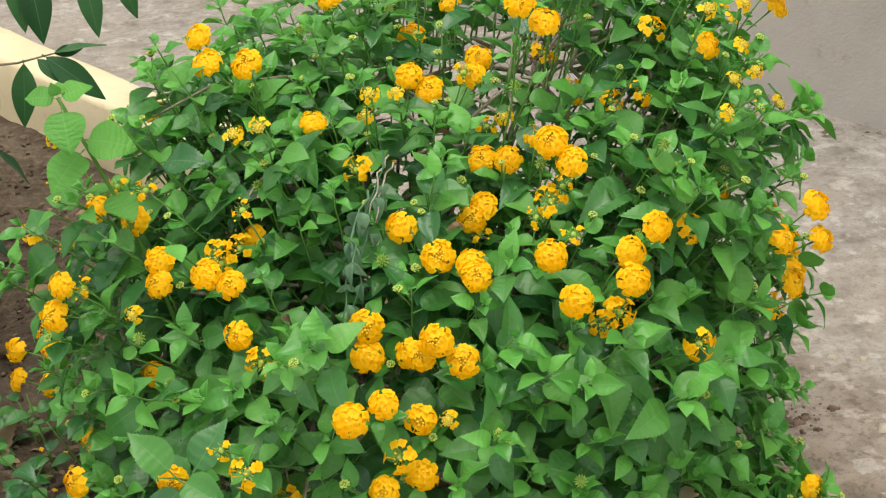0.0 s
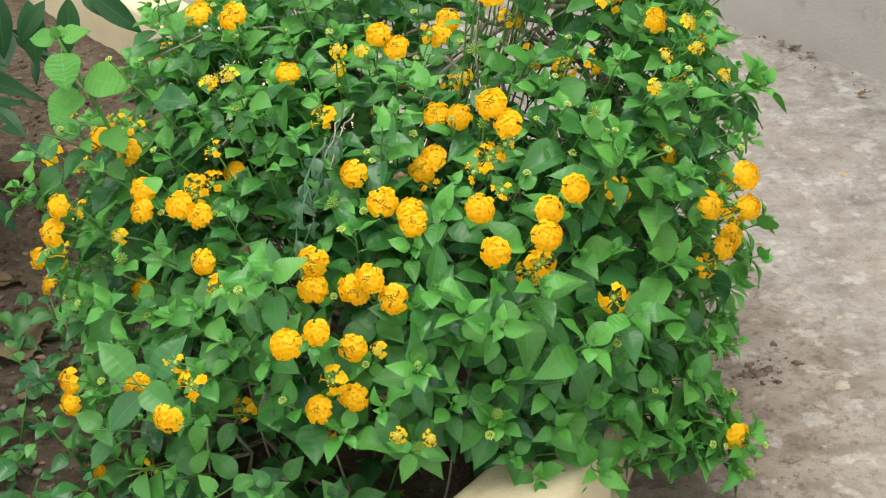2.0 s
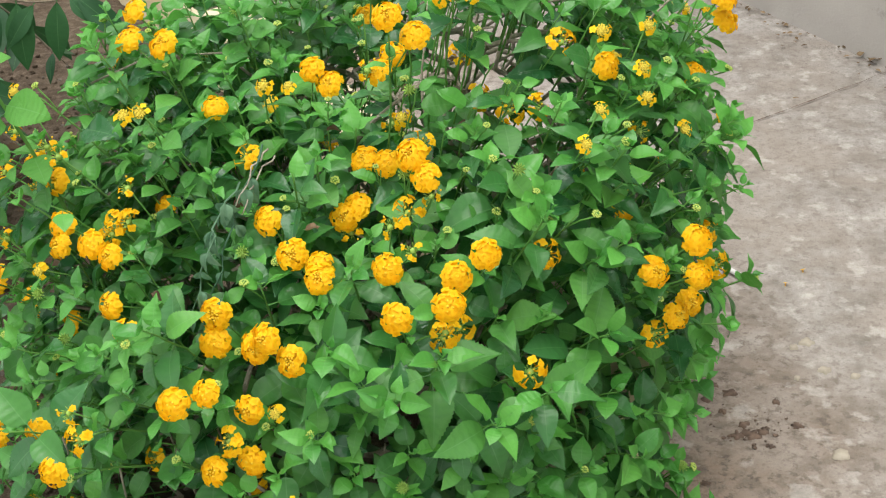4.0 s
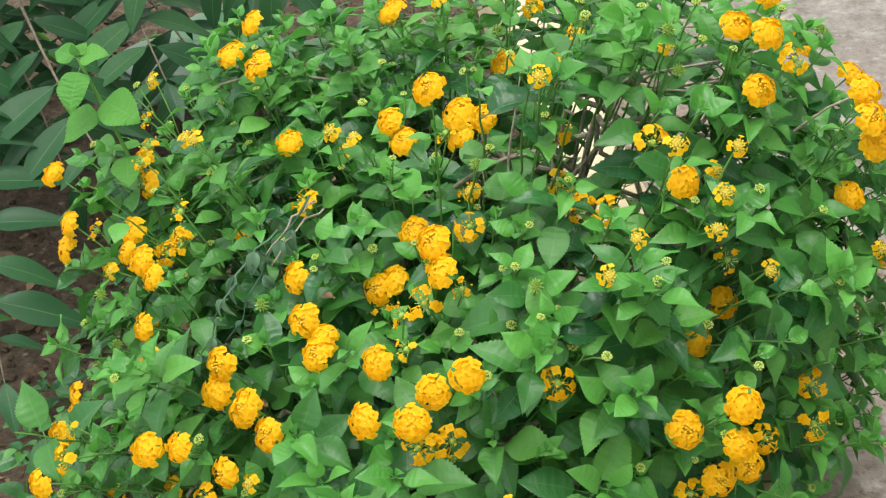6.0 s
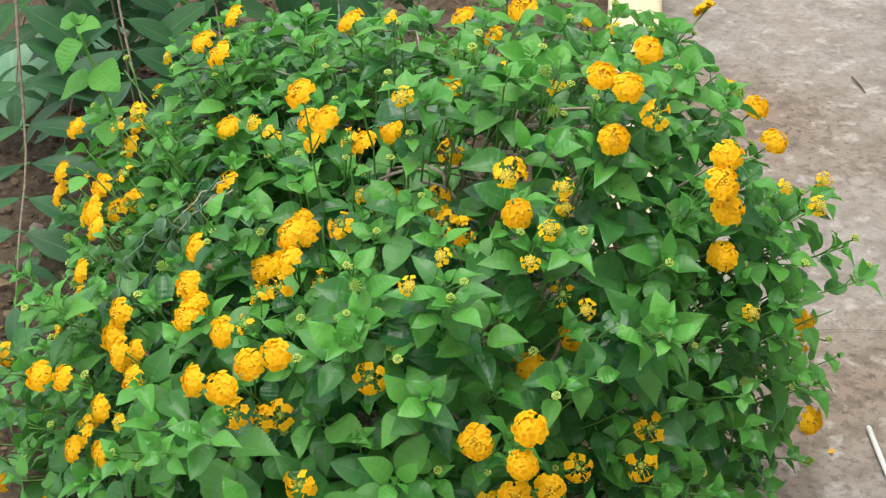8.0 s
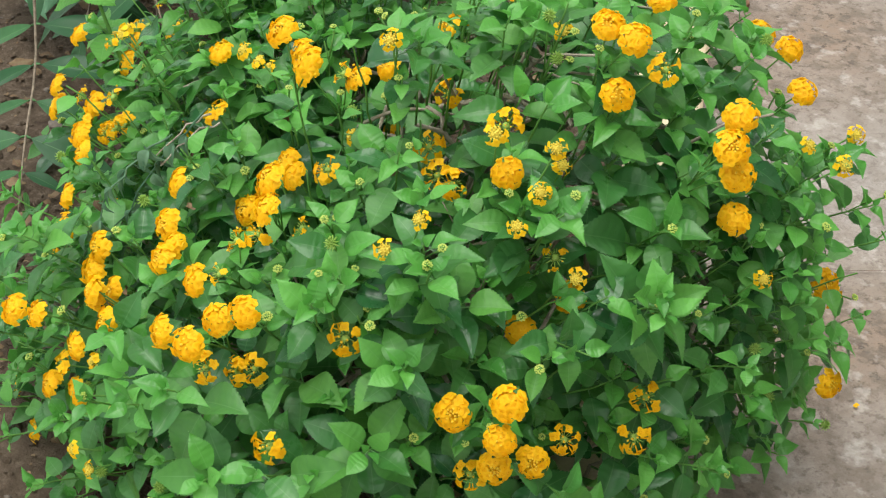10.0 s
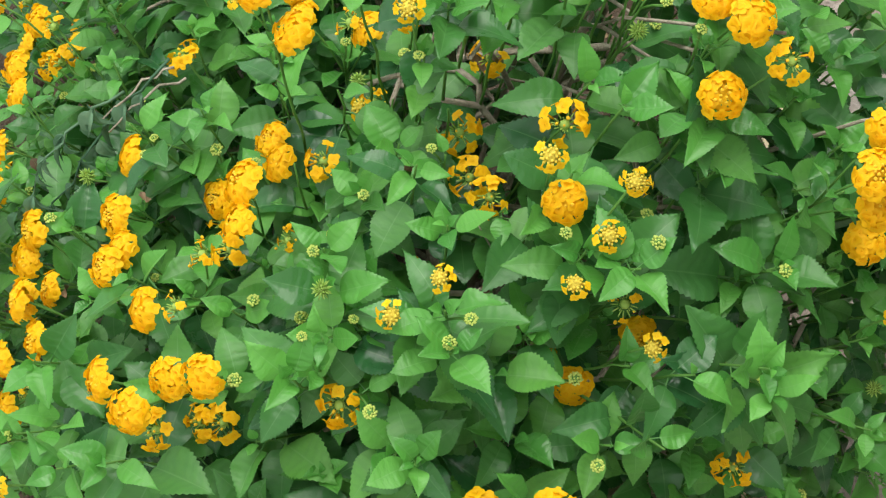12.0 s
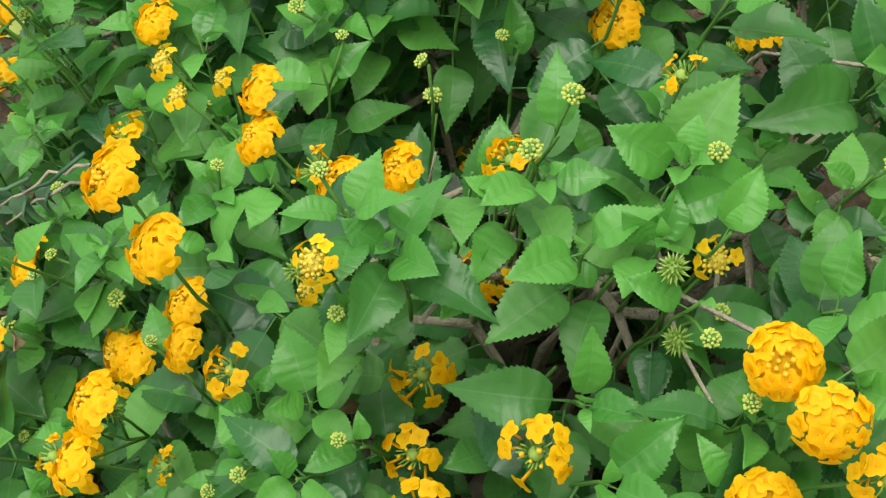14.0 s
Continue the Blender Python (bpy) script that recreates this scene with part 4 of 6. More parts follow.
def bush():
    rng = random.Random(11)
    thing = new("lantana_bush")
    thing.location = (0, 0, 0)
    tagged(thing, "dense green lantana bush with many amber flower heads", "bush")
    leaf_kinds = [leaf_shape(rng, width=rng.uniform(0.47, 0.6), teeth=35, serr=0.9, fold=rng.uniform(0.05, 0.55), droop=rng.uniform(0.05, 0.5), ripple=rng.uniform(0.01, 0.045), tip=rng.uniform(1.02, 1.36), widest=rng.uniform(0.36, 0.43), base=rng.uniform(0.56, 0.74), petiole=rng.uniform(0.14, 0.2)) for _ in range(18)]

    # shoots that carry the flower heads
    shoots = []
    left = list(range(len(HEADS)))
    while left:
        i = left.pop(0)
        mates = [i] + [j for j in left if np.linalg.norm(HEADS[j][0] - HEADS[i][0]) < 0.05][:2]
        for j in mates[1:]:
            left.remove(j)
        c = np.mean([HEADS[j][0] for j in mates], axis=0)
        out = unit(unit(c - HEART) + 0.35 * UP)
        tip = c - out * (0.03 + 0.008 * rng.random()) + np.array([rng.uniform(-0.008, 0.008) for _ in range(3)])
        shoots.append((tip, out, mates, 1.0))

    for p in TIPS_FRONT + TIPS_TOP + [q for q in TIPS_BED if q[2] > 0.24 and q[0] > -0.58] + TIPS_BACK + TIPS_FAR + TIPS_CREST + TIPS_OVER + TIPS_SIDE:
        p = np.array(p)
        low = p[0] < -0.4 or p[0] > 0.26
        out = unit(unit(p - HEART) * (0.9 if low else 0.7) + (0.35 if low else 0.6) * UP + np.array([0.06, -0.25, 0]) + np.array([rng.uniform(-0.2, 0.2) for _ in range(3)]))
        shoots.append((p, out, [], 1.0))

    # the outline of the crown, smoothed over the heads' reach in each direction
    reach = [(unit(h - HEART), np.linalg.norm(h - HEART)) for h, _ in HEADS]
    dirs, lens = np.array([d for d, _ in reach]), np.array([r for _, r in reach])

    def crown(d):
        w = np.exp((dirs @ d - 1) / 0.028) + 1e-9
        base = 0.36 if d[2] > -0.1 else 0.28
        return (float(w @ lens) + 0.25 * base) / (float(w.sum()) + 0.25)

    tips = [s[0] for s in shoots]
    golden = math.pi * (3 - math.sqrt(5))
    for layer, count, gap in ((0.95, 1900, 0.045), (0.8, 620, 0.055), (0.62, 330, 0.06)):
        for k in range(count):
            z = 1 - 1.25 * (k + 0.5) / count
            a = golden * k + layer * 7
            q = math.sqrt(max(0, 1 - z * z))
            d = unit(np.array([math.cos(a) * q, math.sin(a) * q, z]) + np.array([rng.uniform(-0.06, 0.06) for _ in range(3)]))
            p = HEART + d * crown(d) * (layer + rng.uniform(-0.05, 0.04))
            if p[2] < (0.21 if p[1] < 0.06 and -0.4 < p[0] < 0.03 else 0.08) + 0.05 * rng.random():
                continue
            if any(np.linalg.norm(p - c) < r + 0.012 for c, r in GAPS):
                continue
            # thin at the back, on camera sight lines where the paving shows through
            if -0.06 < p[0] < 0.2 and 0.36 < p[1] and 0.28 < p[2] < 0.53:
                continue
            airy = p[1] > 0.14 and -0.17 < p[0] < 0.19 and p[2] > 0.3
            if airy and (layer < 0.9 or rng.random() < 0.35):
                continue
            if np.min(np.linalg.norm(np.array(tips) - p, axis=1)) < gap * (1.1 if airy else 0.76 if p[2] > 0.42 and layer > 0.9 else 1.0):
                continue
            out = unit(d + (0.75 if layer > 0.9 else 0.45) * UP + np.array([0.05, -0.35 if d[1] > 0 else 0, 0]) + np.array([rng.uniform(-0.38, 0.38) for _ in range(3)]))
            tips.append(p)
            shoots.append((p, out, [], layer))
    # trailing shoots low on the paving side
    for p, d in (((0.223, 0.031, 0.11), (0.7, -0.3, 0.35)), ((0.225, -0.005, 0.085), (0.8, -0.4, 0.1)), ((0.162, -0.029, 0.188), (0.6, -0.6, 0.4)), ((0.138, -0.076, 0.154), (0.4, -0.8, 0.2)), ((0.24, 0.037, 0.205), (0.9, -0.2, 0.2)), ((0.186, 0.019, 0.177), (0.6, -0.4, 0.4)), ((0.103, -0.09, 0.222), (0.2, -0.8, 0.5)), ((0.032, -0.116, 0.251), (0.0, -0.7, 0.6)), ((-0.022, -0.133, 0.232), (-0.1, -0.7, 0.6)), ((-0.007, -0.128, 0.182), (0.0, -0.7, 0.5)), ((0.195, 0.0, 0.13), (0.6, -0.5, 0.3)), ((0.24, -0.01, 0.1), (0.7, -0.4, 0.2)), ((0.25, 0.03, 0.12), (0.8, -0.2, 0.2)), ((0.205, -0.03, 0.11), (0.5, -0.7, 0.2)), ((0.272, -0.02, 0.09), (0.7, -0.5, 0.2)), ((0.258, -0.035, 0.075), (0.5, -0.7, 0.2)), ((0.28, 0.0, 0.1), (0.8, -0.2, 0.3)), ((0.24, 0.02, 0.13), (0.5, -0.4, 0.6)), ((0.335, 0.23, 0.25), (0.9, 0.1, 0.3)), ((0.29, 0.075, 0.29), (0.9, -0.2, 0.3)),
                 ((0.02, -0.12, 0.15), (0.1, -0.7, 0.2)), ((-0.37, -0.086, 0.15), (-0.3, -0.5, 0.6)), ((-0.32, -0.134, 0.16), (-0.2, -0.6, 0.5)), ((-0.27, -0.165, 0.17), (-0.1, -0.7, 0.5)), ((-0.42, -0.05, 0.14), (-0.5, -0.4, 0.5)), ((-0.46, 0.0, 0.16), (-0.6, -0.3, 0.5)), ((-0.5, 0.06, 0.15), (-0.6, -0.2, 0.6)), ((-0.218, -0.165, 0.135), (-0.2, -0.6, 0.4)), ((-0.185, -0.145, 0.12), (0.1, -0.7, 0.4)), ((0.3, 0.17, 0.475), (0.8, 0.0, 0.4)), ((0.28, 0.1, 0.44), (0.8, -0.2, 0.3))):
        shoots.append((np.array(p), unit(np.array(d)), [], 1.0))

    # woody frame: a short forked trunk, then every shoot joins the nearest wood
    wood = Twigs((-0.12, 0.3, 0.0))
    limbs = []
    for ex, ey, ez in ((-0.3, 0.05, 0.3), (-0.02, 0.05, 0.36), (0.12, 0.2, 0.45), (-0.05, 0.25, 0.47), (-0.25, 0.2, 0.44), (0.02, 0.5, 0.42), (0.16, 0.08, 0.25), (-0.42, 0.25, 0.2), (0.18, 0.4, 0.33)):
        last = 0
        for q in bent(wood.p[0], (ex, ey, ez), 0.05, 8, 0.012, rng)[1:]:
            last = wood.add(q, last)
        limbs.append(last)
    # side limbs that spread under the crown
    for k, ends in ((3, ((-0.2, 0.42, 0.43), (0.06, 0.4, 0.46), (-0.12, 0.33, 0.45))), (5, ((-0.1, 0.55, 0.44), (0.12, 0.54, 0.42))), (2, ((0.2, 0.28, 0.46), (0.16, 0.14, 0.46), (0.06, 0.26, 0.5))), (4, ((-0.36, 0.3, 0.42), (-0.3, 0.12, 0.44))), (1, ((-0.1, 0.05, 0.42), (0.06, -0.02, 0.4))), (7, ((-0.5, 0.15, 0.2), (-0.5, 0.32, 0.18)))):
        for e in ends:
            last = limbs[k]
            for q in bent(wood.p[limbs[k]], e, 0.01, 4, 0.008, rng)[1:]:
                last = wood.add(q, last)
    slim = set()
    for way in (((-0.07, 0.29, 0.2), (-0.012, 0.262, 0.37), (0.0, 0.3, 0.44), (-0.005, 0.357, 0.497), (0.05, 0.32, 0.53), (0.1, 0.274, 0.562), (0.156, 0.263, 0.585)),
                ((-0.13, 0.31, 0.14), (-0.13, 0.315, 0.3), (-0.114, 0.307, 0.449), (-0.072, 0.259, 0.466), (-0.05, 0.195, 0.498)),
                ((-0.1, 0.27, 0.2), (-0.016, 0.32, 0.41), (0.044, 0.25, 0.5), (0.1, 0.21, 0.55)),
                ((-0.12, 0.32, 0.2), (-0.09, 0.36, 0.4), (-0.05, 0.42, 0.5), (0.02, 0.46, 0.53), (0.09, 0.47, 0.54), (0.16, 0.45, 0.55)),
                ((-0.14, 0.32, 0.3), (-0.17, 0.36, 0.45), (-0.2, 0.42, 0.5), (-0.25, 0.47, 0.5), (-0.3, 0.46, 0.49)),
                ((-0.15, 0.29, 0.3), (-0.18, 0.28, 0.45), (-0.24, 0.26, 0.52), (-0.32, 0.25, 0.52), (-0.38, 0.23, 0.5)),
                ((0.02, 0.29, 0.45), (0.06, 0.27, 0.55), (0.1, 0.25, 0.59), (0.15, 0.27, 0.6), (0.19, 0.3, 0.6)),
                ((0.0, 0.27, 0.43), (0.02, 0.22, 0.52), (0.04, 0.18, 0.575), (0.06, 0.15, 0.59)),
                ((0.1, 0.3, 0.38), (0.18, 0.32, 0.48), (0.24, 0.33, 0.54), (0.27, 0.36, 0.55)),
                ((-0.03, 0.27, 0.14), (0.05, 0.235, 0.3), (0.069, 0.221, 0.382), (0.097, 0.136, 0.41), (0.12, 0.1, 0.46))):
        last = 0
        for q in way:
            last = wood.add(q, last)
            slim.add(last)
    order = sorted(range(len(shoots)), key=lambda i: np.linalg.norm(shoots[i][0] - wood.p[0]))
    stems = {}
    for i in order:
        tip, out, mates, layer = shoots[i]
        airy = tip[1] > 0.14 and -0.2 < tip[0] < 0.22 and tip[2] > 0.45
        length = 0.062 if airy else 0.1 if layer > 0.7 else 0.07
        foot = tip - out * length * 0.75 + (HEART - tip) * 0.12
        k = wood.nearest(foot)
        mid = (wood.p[k] + foot) / 2 + np.array([rng.uniform(-0.012, 0.012), rng.uniform(-0.012, 0.012), rng.uniform(-0.02, 0.005)])
        if np.linalg.norm(foot - wood.p[k]) > 0.05:
            k = wood.add(mid, k)
        k = wood.add(foot, k)
        stems[i] = (foot, k)
        while k >= 0:
            wood.weight[k] += 1
            k = wood.up[k]
    # thin pale stems that rise bare out of the soil below the front of the crown
    for a, b in (((-0.17, 0.0, 0.0), (-0.225, -0.03, 0.24)), ((-0.345, 0.02, 0.0), (-0.33, -0.05, 0.25)), ((-0.27, 0.06, 0.0), (-0.29, 0.0, 0.24)), ((-0.08, 0.02, 0.0), (-0.05, -0.06, 0.24)), ((-0.42, 0.08, 0.0), (-0.4, 0.0, 0.2)), ((-0.22, 0.1, 0.0), (-0.17, 0.02, 0.26))):
        v, f, uv = tube(bent(a, b, rng.uniform(-0.015, 0.015), 8, 0.0018, rng), np.linspace(0.0017, 0.001, 9), 6)
        mesh_object("branch", v, f, BARK, uv, thing, "thin bare pale stem rising from the soil")
    # bent pale branches that show through the top of the crown
    for way, r in ((((-0.01, 0.29, 0.3), (0.01, 0.28, 0.4), (0.022, 0.275, 0.47), (0.029, 0.274, 0.505), (0.032, 0.286, 0.526), (0.065, 0.272, 0.553), (0.11, 0.243, 0.578), (0.15, 0.235, 0.586)), 0.0034),
                   (((-0.14, 0.19, 0.36), (-0.1, 0.175, 0.44), (-0.068, 0.176, 0.48), (-0.022, 0.187, 0.512), (-0.004, 0.215, 0.504), (0.02, 0.26, 0.48)), 0.0033),
                   (((-0.03, 0.19, 0.4), (-0.014, 0.178, 0.47), (-0.02, 0.186, 0.511), (-0.012, 0.19, 0.56), (-0.008, 0.195, 0.6)), 0.0021),
                   (((0.033, 0.288, 0.527), (0.038, 0.3, 0.56), (0.03, 0.31, 0.6)), 0.0019),
                   (((0.03, 0.24, 0.15), (0.06, 0.21, 0.24), (0.08, 0.184, 0.313), (0.105, 0.15, 0.39), (0.116, 0.133, 0.441), (0.1, 0.115, 0.5)), 0.0024)):
        pts = np.array(way)
        fine = np.concatenate([[a + (b - a) * s for s in (0, 0.33, 0.67)] for a, b in zip(pts, pts[1:])] + [pts[-1:]])
        for _ in range(2):
            fine[1:-1] = (fine[:-2] + 2 * fine[1:-1] + fine[2:]) / 4
        v, f, uv = tube(fine, np.linspace(r, r * 0.22, len(fine)), 8)
        mesh_object("branch", v, f, BARK, uv, thing, "bent pale woody branch at the top of the crown")
    # tubes run from each end of wood down to the first point already covered
    done, runs = set(), []
    ends = [k for k in range(len(wood.p)) if k not in set(wood.up)]
    depth = {0: 0.0}
    for k in range(1, len(wood.p)):
        depth[k] = depth[wood.up[k]] + np.linalg.norm(wood.p[k] - wood.p[wood.up[k]])
    for e in sorted(ends, key=lambda k: -depth[k]):
        run, k = [e], e
        while k > 0:
            k = wood.up[k]
            run.append(k)
            if k in done:
                break
        done.update(run)
        runs.append(run[::-1])
    thick = lambda k: min(0.0026 if k in slim else 0.0095, 0.0013 + 0.00075 * math.sqrt(wood.weight[k]))
    twigs = Pile()
    for run in runs:
        if len(run) < 2:
            continue
        pts, rad = [wood.p[k] for k in run], [thick(k) for k in run]
        rad[0] = min(rad[0], rad[1] * 1.25)
        if len(run) > 7:
            v, f, uv = tube(pts, rad, 8)
            mesh_object("branch", v, f, BARK, uv, thing, "pale grey-brown woody branch")
        else:
            twigs.add(tube(pts, rad, 5), np.eye(4))
    tagged(twigs.link("twig", BARK, thing, "thin woody twigs inside the crown"), kind="stuff")

    # leaves are left out where they would cover flower heads from the camera
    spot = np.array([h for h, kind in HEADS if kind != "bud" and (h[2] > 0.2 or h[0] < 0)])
    front_view = np.array([unit(0.5 * unit(h - HEART) + np.array([0.2, -0.75, 0.7])) for h, kind in HEADS if kind != "bud" and (h[2] > 0.2 or h[0] < 0)])

    # directions towards the camera's last position, used the same way
    late_view = np.array([unit(0.4 * unit(h - HEART) + np.array([0.55, -0.15, 0.75])) for h, kind in HEADS if kind != "bud" and (h[2] > 0.2 or h[0] < 0)])

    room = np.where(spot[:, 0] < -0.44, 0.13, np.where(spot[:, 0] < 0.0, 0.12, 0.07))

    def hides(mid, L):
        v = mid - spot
        for way, wide in ((front_view, 0.24), (late_view, 0.28)):
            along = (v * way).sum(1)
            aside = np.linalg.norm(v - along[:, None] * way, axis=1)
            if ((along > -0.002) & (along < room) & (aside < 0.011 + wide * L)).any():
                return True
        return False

    # green stems, leaves in opposite pairs, flower stalks
    stem_pile, leaves = Pile(), []
    head_sets = {"full": [head_meshes("full", rng) for _ in range(9)], "young": [head_meshes("young", rng) for _ in range(5)], "spent": [head_meshes("spent", rng) for _ in range(5)], "last": [head_meshes("last", rng) for _ in range(5)], "bud": [head_meshes("bud", rng) for _ in range(3)]}
    seeds = [seed_mesh(rng) for _ in range(2)]
    stalks = []
    spare = []
    for i, (tip, out, mates, layer) in enumerate(shoots):
        foot, _ = stems[i]
        pts = [np.array(q) for q in bent(foot, tip, rng.uniform(-0.006, 0.01), 5, 0.0018, rng)]
        stem_pile.add(tube(pts, [0.0012, 0.0011, 0.0011, 0.001, 0.0009, 0.0008], 5), np.eye(4))
        total = np.linalg.norm(tip - foot)
        side = unit(np.cross(out, (rng.uniform(-1, 1), rng.uniform(-1, 1), 0.3)))
        other = np.cross(out, side)
        size = rng.uniform(0.68, 1.24) * (1.0 if layer > 0.7 else 1.04)
        for node_k, (back, length, lean) in enumerate(((0.002, 0.013, 22), (0.007, 0.025, 46), (0.016, 0.035, 58), (0.033, 0.045, 68), (0.054, 0.049, 76), (0.08, 0.047, 84))):
            if back > total or (node_k < 2 and rng.random() < 0.25):
                continue
            s = 1 - back / total
            j = min(4, int(s * 5))
            p = pts[j] + (pts[j + 1] - pts[j]) * (s * 5 - j)
            u = side if node_k % 2 else other
            for sign in (1, -1):
                if node_k > 3 and rng.random() < 0.2:
                    continue
                a = radians(lean + rng.uniform(-12, 12))
                w = unit(u * sign + np.cross(out, u) * rng.uniform(-0.3, 0.3))
                d = unit(math.cos(a) * out + math.sin(a) * w - UP * 0.12 * rng.random() * (node_k > 2))
                nrm = unit(0.8 * out + 0.35 * UP + np.array([rng.uniform(-0.5, 0.5) for _ in range(3)]))
                if abs(nrm @ d) > 0.93:
                    nrm = unit(nrm - w * 0.6)
                L = length * size * rng.uniform(0.8, 1.18)
                mid = p + d * L * 0.6
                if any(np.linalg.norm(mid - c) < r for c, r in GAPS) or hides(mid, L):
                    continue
                # older nodes and inner shoots go darker, shade mixed in with leaf age
                age_shade = 0 if node_k < 3 and layer > 0.9 and L < 0.043 else 1 if node_k < 4 else 2
                leaves.append((frame_of(p + d * 0.001, d, nrm, L), age_shade, layer))
        # leaf pairs along a long bare run of twig behind the shoot
        k = stems[i][1]
        back_p = wood.p[wood.up[k]]
        run = np.linalg.norm(foot - back_p)
        if run > 0.045 and layer > 0.7:
            way = unit(foot - back_p)
            s0 = 0.012
            while s0 < min(run, 0.16):
                u = unit(np.cross(way, (rng.uniform(-1, 1), rng.uniform(-1, 1), rng.uniform(-0.4, 0.4))))
                for sign in (1, -1):
                    d = unit(0.35 * way + sign * u - 0.1 * UP)
                    L = 0.046 * rng.uniform(0.75, 1.2)
                    p = foot - way * s0
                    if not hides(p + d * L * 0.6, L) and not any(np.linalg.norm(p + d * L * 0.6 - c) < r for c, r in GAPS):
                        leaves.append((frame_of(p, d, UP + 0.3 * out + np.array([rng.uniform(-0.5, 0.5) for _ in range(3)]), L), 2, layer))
                s0 += rng.uniform(0.024, 0.034)
        if mates:
            for j in mates:
                h, kind = HEADS[j]
                face = unit(0.6 * unit(h - HEART) + np.array([-0.05 if h[0] < -0.2 else -0.38 if h[0] < 0.02 else 0.15, -0.62, 0.3]) + np.array([rng.uniform(-0.22, 0.22) for _ in range(3)]))
                node_p = pts[3] + (pts[4] - pts[3]) * rng.random()
                stalks.append((node_p, h, face, kind))
        if layer > 0.9 and rng.random() < (0.5 if mates else 0.3):
            q = tip + out * rng.uniform(0.004, 0.012) + side * rng.uniform(-0.016, 0.016) + other * rng.uniform(-0.016, 0.016)
            spare.append((pts[4], q, unit(out + 0.4 * UP), "bud" if rng.random() < 0.87 else "seed"))
    tagged(stem_pile.link("green_stem", STALK, thing, "slender green stems"), kind="stuff")

    # the full heads at the top of the crown get their florets one by one
    floret_meshes = []
    for _ in range(6):
        p = Pile()
        p.add(floret_shape(rng), np.eye(4))
        floret_meshes.append(build_mesh("floret", p, PETAL))
    p = Pile()
    p.add(lump(rng, 6, 10, 1.0, 0.22), flat_frame((0, 0, 0), UP, 0.0115, 0))
    bare_dome = build_mesh("flower_head", p, PETAL)
    p = Pile()
    p.add(lump(rng, 4, 5, 1.0, 1.15), np.eye(4))
    bud_mesh = build_mesh("bud", p, BUD)
    close = {id(q[2]) for q in sorted([q for q in stalks if q[3] == "full"], key=lambda q: np.linalg.norm(q[1] - np.array([0.1, 0.08, 0.8])))[:9]}
    # a few curled dead leaves caught in the crown
    for x, y, z in ((-0.11, 0.11, 0.5), (0.03, 0.2, 0.53), (0.08, 0.24, 0.5), (-0.05, 0.26, 0.47), (-0.2, 0.08, 0.44), (0.13, 0.1, 0.46), (-0.12, 0.0, 0.45), (0.02, 0.12, 0.5), (-0.28, 0.0, 0.38), (-0.16, -0.05, 0.36), (0.1, 0.17, 0.4), (-0.02, 0.32, 0.46)):
        p = Pile()
        p.add(leaf_shape(rng, width=0.5, teeth=9, serr=0.5, fold=0.7, droop=rng.uniform(-0.5, 0.8), ripple=0.08), np.eye(4))
        w = rng.random() * 6.28
        part("dead_leaf", build_mesh("dead_leaf", p, DEAD_LEAF), thing, as_matrix(frame_of((x, y, z), (math.cos(w), math.sin(w), rng.uniform(-0.6, 0.3)), (rng.uniform(-1, 1), rng.uniform(-1, 1), 0.5), rng.uniform(0.014, 0.026))), "curled dry brown leaf caught in the twigs")

    for base, h, face, kind in stalks + spare:
        bend = (base + h) / 2 + unit(h - base) * 0.0 + face * -0.004 + UP * 0.003
        v, f, uv = tube([base - h, bend - h, -face * 0.004], [0.0009, 0.0008, 0.001], 5)
        m = as_matrix(flat_frame(h, face, 1.0, rng.random() * 6))
        if kind == "seed":
            head = part("seed_head", rng.choice(seeds), thing, m, "bristly yellow-green spent calyx cluster")
        else:
            florets, buds, core = rng.choice(head_sets[kind])
            big = rng.uniform(0.7, 0.84) if kind == "young" else rng.uniform(0.82, 0.97) if kind != "bud" else rng.uniform(0.65, 1.0)
            words = {"full": "full amber flower head", "young": "half-open yellow flower head", "spent": "thinning amber flower head with bare tubes", "last": "fading head with the last few amber florets", "bud": "tight yellow-green bud head"}[kind]
            if kind == "full" and id(face) in close:
                head = part("flower_head", bare_dome, thing, m @ Matrix.Scale(big, 4), words)
                open_, shut = floret_places(kind, rng)
                for p, d, s, spin in open_:
                    part("floret", rng.choice(floret_meshes), head, as_matrix(flat_frame(p, d, s, spin)))
                for p, d, s in shut:
                    part("bud", bud_mesh, head, as_matrix(flat_frame(p, d, s, 0.0)))
                part("receptacle", core, head)
                stem = mesh_object("flower_stalk", v, f, STALK, uv, thing)
                stem.location = h
                continue
            head = part("flower_head" if kind != "bud" else "bud_head", florets or buds, thing, m @ Matrix.Scale(big, 4), words)
            if florets and buds:
                part("flower_centre", buds, head, None, "closed yellow buds in the centre")
            part("receptacle", core, head)
        stem = mesh_object("flower_stalk", v, f, STALK, uv, thing)
        stem.location = h

    # leaves at the top of the crown are parts of their own, the others are joined
    near = np.array([0.1, 0.08, 0.8])
    leaves.sort(key=lambda q: np.linalg.norm(q[0][:3, 3] - near))
    meshes = {}
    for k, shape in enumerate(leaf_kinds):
        for age_shade, mat in enumerate((YOUNG, LEAF, OLD_SHADED_LEAF)):
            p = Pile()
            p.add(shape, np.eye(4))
            meshes[k, age_shade] = build_mesh("leaf", p, mat)
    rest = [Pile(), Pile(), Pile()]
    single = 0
    for m, age_shade, layer in leaves:
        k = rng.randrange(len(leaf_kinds))
